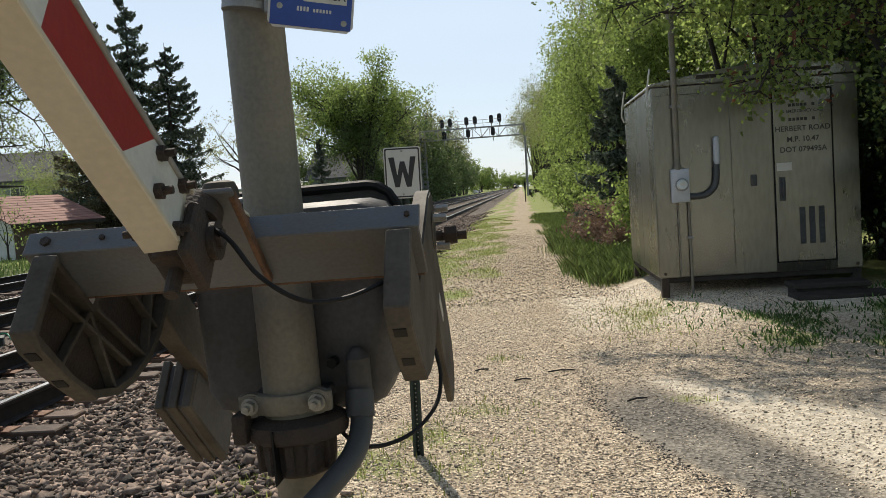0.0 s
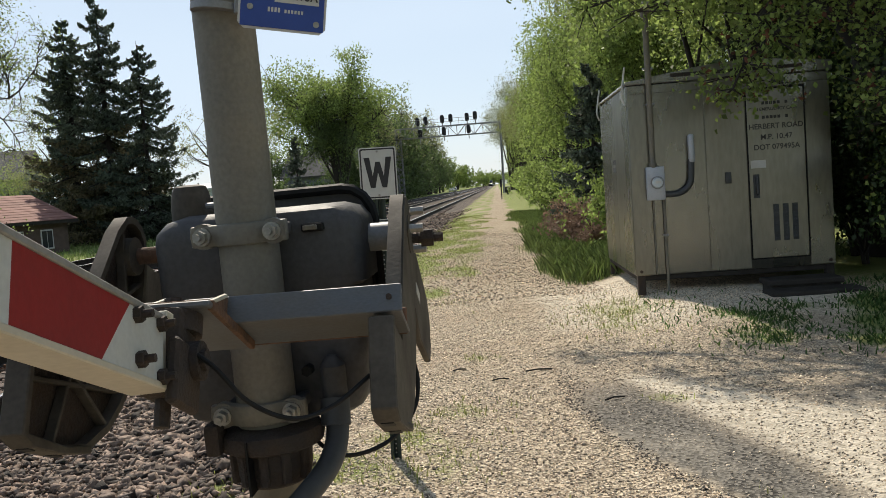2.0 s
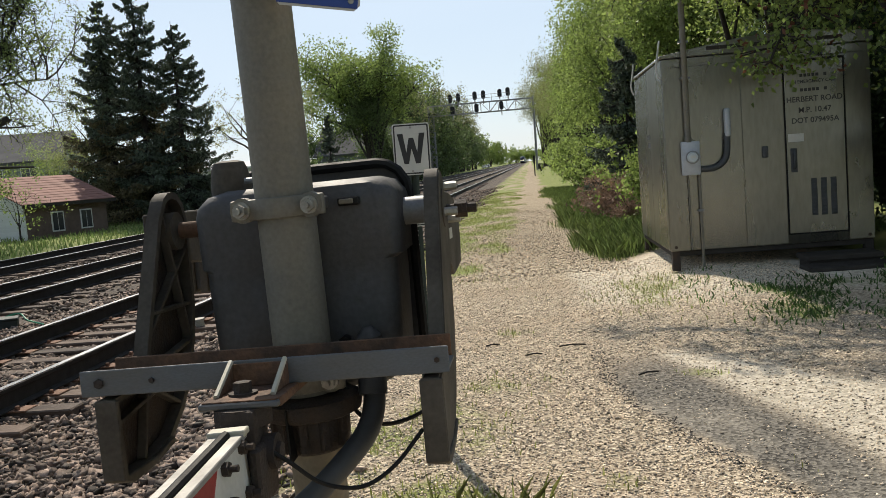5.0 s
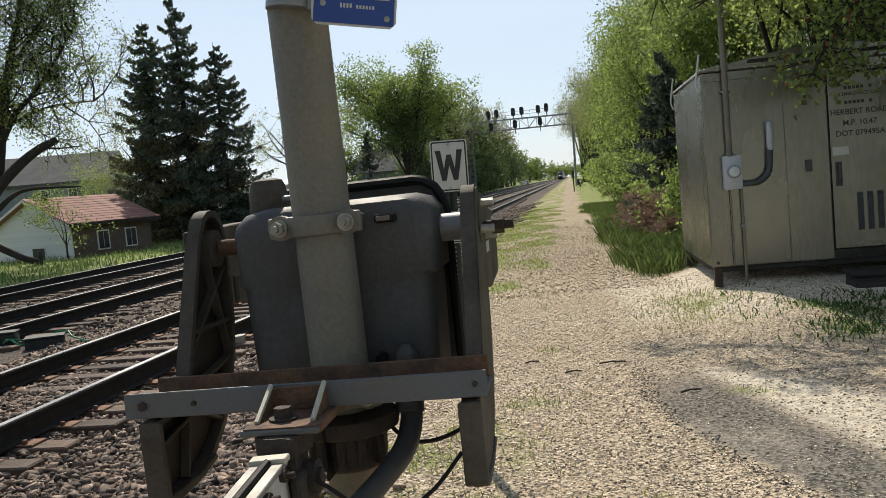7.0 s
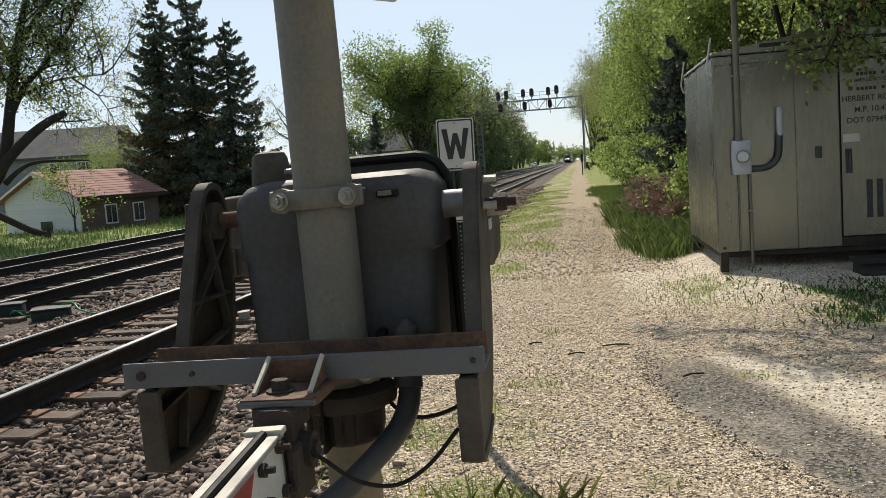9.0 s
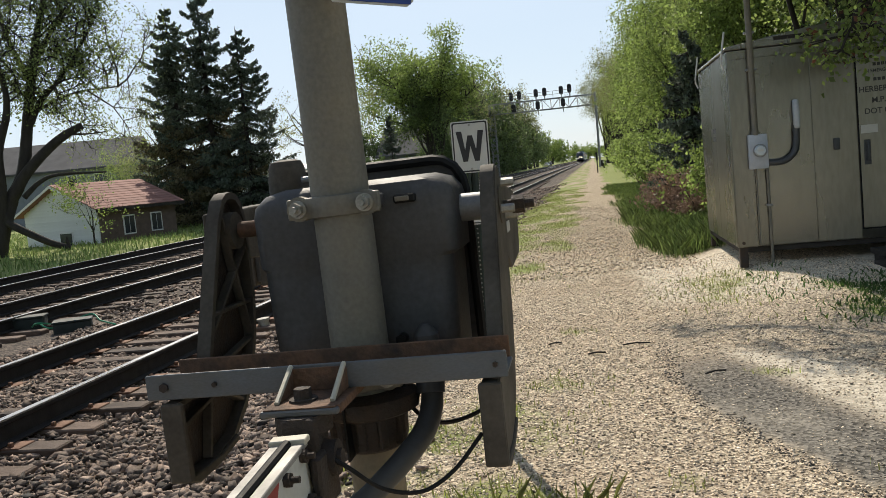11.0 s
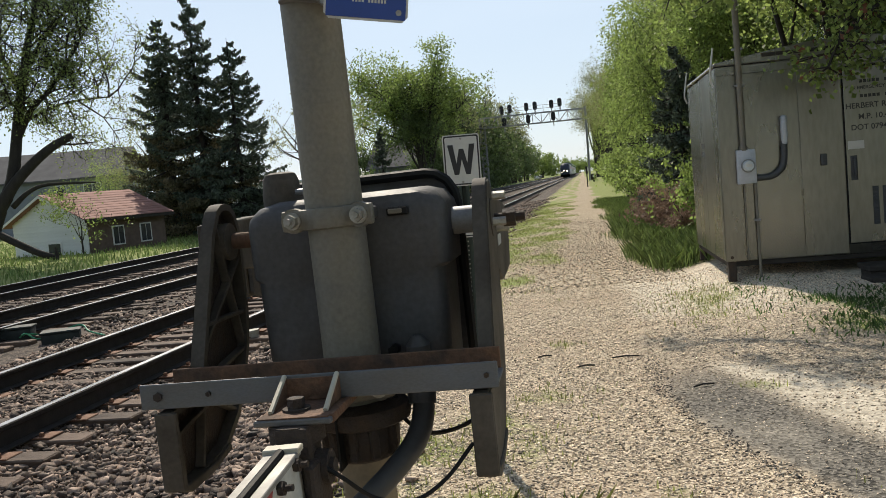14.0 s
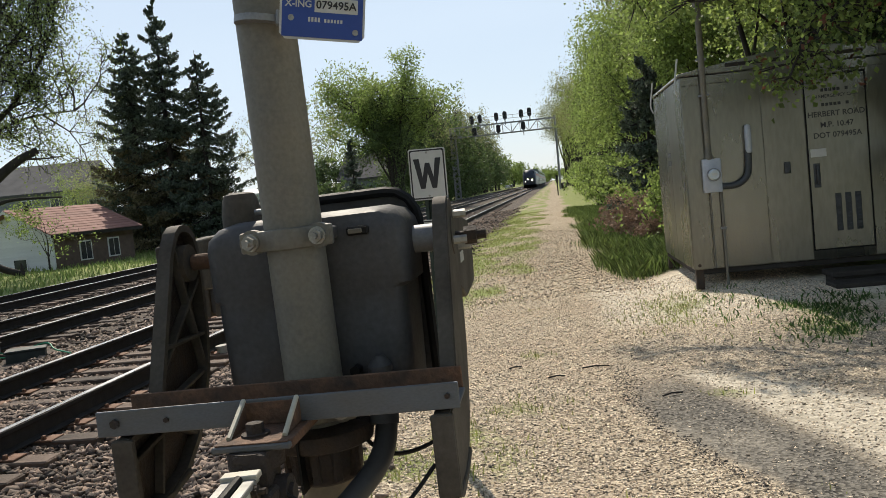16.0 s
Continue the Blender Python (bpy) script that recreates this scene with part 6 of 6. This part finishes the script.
plain_house(-62, -46, 80, 91, -1.2, 5.3, 8.5, GREYWALL, GREYROOF, "grey sided two-storey house with a grey shingle roof", [(-52.2, 3.4, 0.9, 1.3), (-49.5, 3.4, 1.6, 1.3)], 15)
plain_house(-27.5, -18.5, 112, 122, -0.8, 4.2, 7.6, GREYWALL, GREYROOF, "grey house with a dark shingle roof among trees", [(-26, 1.5, 1.2, 1.6), (-23, 1.5, 1.2, 1.6)])
plain_house(-46, -30.5, 100, 112, -0.8, 3.4, 4.2, PALEWALL, PALEWALL, "long pale metal-sided building with a low roof", [(-38, 1.0, 1.6, 1.1), (-34.5, 1.0, 1.6, 1.1)])


def parked_car(m, paint, label):
    c = thing("parked_car", m, label, "car", "parked cars")
    part("body", prism([(-2.2, 0.35), (-2.25, 0.75), (-1.9, 0.92), (-1.2, 0.98), (-0.5, 1.45), (1.1, 1.48), (1.8, 1.0), (2.2, 0.9), (2.25, 0.4)], 1, -0.85, 0.85, 0.06, seg=2), paint, c)
    part("window", prism([(-1.05, 0.98), (-0.48, 1.4), (1.05, 1.42), (1.6, 1.0)], 1, -0.87, 0.87, 0.01), WINGLASS, c)
    for x in (-1.4, 1.4):
        for y in (-0.75, 0.75):
            wheel = part("wheel", rod((x, y - 0.11, 0.33), (x, y + 0.11, 0.33), 0.33, 18), BLACK, c)
            part("rim", rod((x, y - 0.12, 0.33), (x, y + 0.12, 0.33), 0.19, 14), STEEL, wheel)
    return c


parked_car(at(-23.6, 56.5, 10), CARWHITE, "pale parked car under the spruces")
parked_car(at(-17.2, 330, 80), CARWHITE, "white parked car beyond the tracks")
parked_car(at(-17.0, 345, 85), CARDARK, "dark parked car beyond the tracks")

# ---- signal bridge ----
GYB = 135
bridge = thing("signal_bridge", pose(0, GYB, 0), "grey lattice signal bridge spanning the tracks", "signal bridge")
Z0, Z1, X0, X1 = 9.45, 11.0, -15.0, 1.05


def lattice(name, points, r, n=6):
    bm = None
    for a, b in points:
        bm = rod(a, b, r, n, bm)
    return part(name, bm, STEEL, bridge, smooth=False)


for z in (Z0, Z1):
    for y in (-0.6, 0.6):
        part("chord", box(X0, X1, y - 0.07, y + 0.07, z - 0.07, z + 0.07), STEEL, bridge, smooth=False)
nb = 12
for k in range(nb):
    xa, xb = X0 + (X1 - X0) * k / nb, X0 + (X1 - X0) * (k + 1) / nb
    for y in (-0.6, 0.6):
        lattice("brace", [((xa, y, Z0 if k % 2 else Z1), (xb, y, Z1 if k % 2 else Z0))], 0.032)
        lattice("strut", [((xa, y, Z0), (xa, y, Z1))], 0.028)
    lattice("cross_brace", [((xa, -0.6, Z1), (xb, 0.6, Z1))], 0.035)
for x in (-15.2, -14.4):
    for y in (-0.5, 0.5):
        part("tower_leg", box(x - 0.07, x + 0.07, y - 0.07, y + 0.07, -0.5, Z1), STEEL, bridge, smooth=False)
for k in range(14):
    za, zb = k * 0.8 - 0.4, k * 0.8 + 0.4
    for y in (-0.5, 0.5):
        lattice("tower_brace", [((-15.2, y, za), (-14.4, y, zb))], 0.035)
        lattice("tower_brace", [((-14.4, y, za), (-15.2, y, zb))], 0.035)
part("mast", rod((1.0, 0, -0.3), (1.05, 0, Z1 + 0.3), 0.17, 16), STEEL, bridge, "slender steel mast")
part("walkway", box(X0 + 1, X1, -1.3, -0.65, Z0 - 0.05, Z0 + 0.02), STEEL, bridge, smooth=False)
for z in (Z1 + 0.55, Z1 + 1.05):
    part("handrail", rod((X0 + 2, -1.3, z), (X1 - 3.5, -1.3, z), 0.03, 6), STEEL, bridge)
for k in range(9):
    x = X0 + 2 + k * 1.3
    part("handrail_post", rod((x, -1.3, Z1), (x, -1.3, Z1 + 1.05), 0.03, 6), STEEL, bridge)


def signal_head(x, z):
    s = thing("railway_signal", pose(x, GYB - 1.0, z), "black railway signal head on the bridge", "railway signal", "signal heads")
    part("backboard", prism([(p, q) for p, q in rounded(0.32, 0.64, 0.3)], 1, 0, 0.06), SIGNALBLACK, s)
    for dz in (-0.34, 0, 0.34):
        part("hood", rod((0, -0.35, dz), (0, 0.0, dz), 0.12, 14), SIGNALBLACK, s)
    part("bracket", box(-0.06, 0.06, 0.06, 0.4, -1.4, 0.2), STEEL, s)
    return s


for x, z in ((-11.55, 11.85), (-10.3, 11.95), (-7.75, 12.0), (-6.45, 12.05), (-3.95, 12.05), (-2.7, 12.2), (-11.3, 10.05), (-7.6, 10.15), (-3.8, 10.2)):
    signal_head(x, z)

# small lineside things near the bridge
dw = thing("dwarf_signal", pose(1.35, 118, float(ground_z(1.35, 118))), "small black dwarf signal beside the path", "railway signal")
part("body", box(-0.38, 0.38, -0.2, 0.2, 0.25, 1.1, 0.15, seg=2), SIGNALBLACK, dw)
part("lens", rod((0, -0.26, 0.75), (0, -0.2, 0.75), 0.12, 14), SIGNWHITE, dw)
part("foot", rod((0, 0, -0.3), (0, 0, 0.3), 0.12, 10), SIGNALBLACK, dw)
mk = thing("marker_post", pose(0.35, 85, float(ground_z(0.35, 85))), "thin dark marker post at the path's edge", "post")
part("post", box(-0.05, 0.05, -0.05, 0.05, -0.3, 1.9, 0.01), TIMBERDARK, mk)
part("board", box(-0.1, 0.1, -0.07, -0.05, 1.2, 1.95, 0.01), SIGNALBLACK, mk)

# track-side boxes, cables and a pipe stub near the gate
for x, y, w, d, h, tl in ((-7.42, 11.1, 0.5, 0.32, 0.15, 28), (-8.3, 11.4, 0.42, 0.3, 0.2, 20)):
    jb = thing("track_box", pose(x, y, -0.2, 0, 0, tl), "dark low track circuit box between the rails", "track box", "track boxes")
    part("case", box(-w / 2, w / 2, -d / 2, d / 2, -0.05, h, 0.02, seg=2), GREENBOX, jb)
    part("lid", box(-w / 2 - 0.015, w / 2 + 0.015, -d / 2 - 0.015, d / 2 + 0.015, h, h + 0.03, 0.008), GREENBOX, jb)
wire = thing("green_wire", pose(0, 0, 0), "loose green wire lying on the ballast", "cable")
part("strand", tube(curve([(-8.15, 11.3, -0.1), (-7.95, 11.1, -0.05), (-7.7, 11.05, -0.12), (-7.3, 11.35, 0.0), (-7.05, 11.2, -0.08), (-6.7, 11.0, -0.12)], 6), 0.012, 6), GREENCABLE, wire)
part("strand", tube(curve([(-8.1, 11.15, -0.1), (-7.9, 11.0, -0.03), (-7.75, 11.2, -0.1), (-7.55, 11.0, -0.12)], 6), 0.012, 6), GREENCABLE, wire)
ps = thing("pipe_stub", pose(-4.2, 10.2, float(ground_z(-4.2, 10.2)), 2, -3, 0), "short off-white pipe stub in the ballast", "pipe")
part("pipe", rod((0, 0, -0.1), (0, 0, 0.15), 0.07, 24), STUB, ps)
part("cap", rod((0, 0, 0.15), (0, 0, 0.18), 0.08, 24), STUB, ps)
sr2 = random.Random(5)
for x, y, L in ((0.22, 7.2, 0.22), (-0.1, 6.9, 0.14), (-0.45, 7.4, 0.12), (0.7, 6.1, 0.16)):
    tw1 = thing("twig", pose(x, y, float(ground_z(x, y)) + 0.012, 0, 0, sr2.uniform(-30, 30)), "thin dark twig lying on the gravel", "twig", "twigs")
    part("stick", tube([(-L / 2, 0, 0), (0, 0.012, 0.006), (L / 2, 0, 0)], 0.007, 6), TIMBERDARK, tw1)


# ---- approaching train ----
train = thing("passenger_train", pose(TRACKS[0], 750, RAIL_TOP), "blue and silver diesel passenger train with lit headlights", "train")


def wheelset(parent, y0):
    for y in (y0 - 1.3, y0, y0 + 1.3):
        for x in (-0.75, 0.75):
            part("wheel", rod((x - 0.06, y, 0.5), (x + 0.06, y, 0.5), 0.5, 16), LOCODARK, parent)


def locomotive(y0):
    lead = part("locomotive", prism([(-1.52, 0.9), (-1.52, 3.3), (-1.3, 3.95), (-0.8, 4.3), (0.8, 4.3), (1.3, 3.95), (1.52, 3.3), (1.52, 0.9)], 1, y0 + 2.6, y0 + 20.5, 0.05), LOCOGREY, train, "silver and blue locomotive body")
    part("nose", loft([[(x * s, y0 + yy, 0.95 + (z - 0.95) * h) for x, z in ((-1.5, 0.95), (-1.5, 2.9), (-1.25, 3.8), (-0.8, 4.25), (0.8, 4.25), (1.25, 3.8), (1.5, 2.9), (1.5, 0.95))] for yy, s, h in ((0.0, 0.8, 0.55), (0.25, 0.9, 0.72), (1.2, 0.96, 0.98), (2.6, 1.0, 1.0))]), LOCOBLUE, lead, "dark blue nose")
    part("windscreen", prism([(0.36, 2.72), (1.02, 3.9), (1.06, 3.9), (0.4, 2.7)], 0, -1.1, -0.08), WINGLASS, lead)
    part("windscreen", prism([(0.36, 2.72), (1.02, 3.9), (1.06, 3.9), (0.4, 2.7)], 0, 0.08, 1.1), WINGLASS, lead)
    for o in lead.children:
        if o.name.startswith("windscreen"):
            o.location.y = y0 - 0.1
    part("stripe", box(-1.535, 1.535, y0 + 2.7, y0 + 20.4, 2.9, 3.2), REDPAINT, lead)
    part("lower_band", box(-1.53, 1.53, y0 + 2.65, y0 + 20.45, 0.95, 1.9), LOCOBLUE, lead)
    part("plow", prism([(0.0, 0.25), (0.0, 0.95), (0.6, 0.95), (0.5, 0.25)], 0, -1.4, 1.4), LOCODARK, lead)
    lead.children[-1].location.y = y0 - 0.15
    part("truck", box(-1.2, 1.2, y0 + 2.2, y0 + 6.0, 0.3, 0.92), LOCODARK, lead)
    part("truck", box(-1.2, 1.2, y0 + 15, y0 + 18.8, 0.3, 0.92), LOCODARK, lead)
    part("fuel_tank", box(-1.3, 1.3, y0 + 7.5, y0 + 13.5, 0.35, 0.92), LOCODARK, lead)
    wheelset(lead, y0 + 4.1)
    wheelset(lead, y0 + 16.9)
    return lead


lead_loco = locomotive(0.0)
part("emblem", box(-0.35, 0.35, 0.0, 0.05, 2.05, 2.3), REDPAINT, lead_loco)
for x, z, r in ((-0.35, 2.15, 0.17), (0.6, 1.95, 0.2), (-0.95, 1.7, 0.09)):
    part("headlight", rod((x, 0.1, z), (x, -0.12, z), r, 16), HEADLIGHT, lead_loco, "lit headlight")
locomotive(21.2)
for k in range(7):
    y = 43.0 + k * 26.2
    car = part("coach", prism([(-1.52, 0.7), (-1.55, 3.9), (-1.35, 4.6), (-0.8, 4.9), (0.8, 4.9), (1.35, 4.6), (1.55, 3.9), (1.52, 0.7)], 1, y, y + 25.6, 0.06), COACH, train, "dull stainless bi-level coach")
    for z in (1.6, 3.55):
        part("window_band", box(-1.57, 1.57, y + 1.5, y + 24.1, z, z + 0.65), WINGLASS, car)
    part("stripe", box(-1.565, 1.565, y + 0.1, y + 25.5, 2.7, 2.85), REDPAINT, car)
    part("truck", box(-1.2, 1.2, y + 2, y + 5, 0.1, 0.72), LOCODARK, car)
    part("truck", box(-1.2, 1.2, y + 20.6, y + 23.6, 0.1, 0.72), LOCODARK, car)
TRAIN_ROWS = [(t, pose(TRACKS[0], 193 + 35 * (16 - t), RAIL_TOP)) for t in (0, 4, 8, 12, 16)]


def motions():
    walk(gate, GATE_ROWS)
    walk(train, TRAIN_ROWS)


motions()
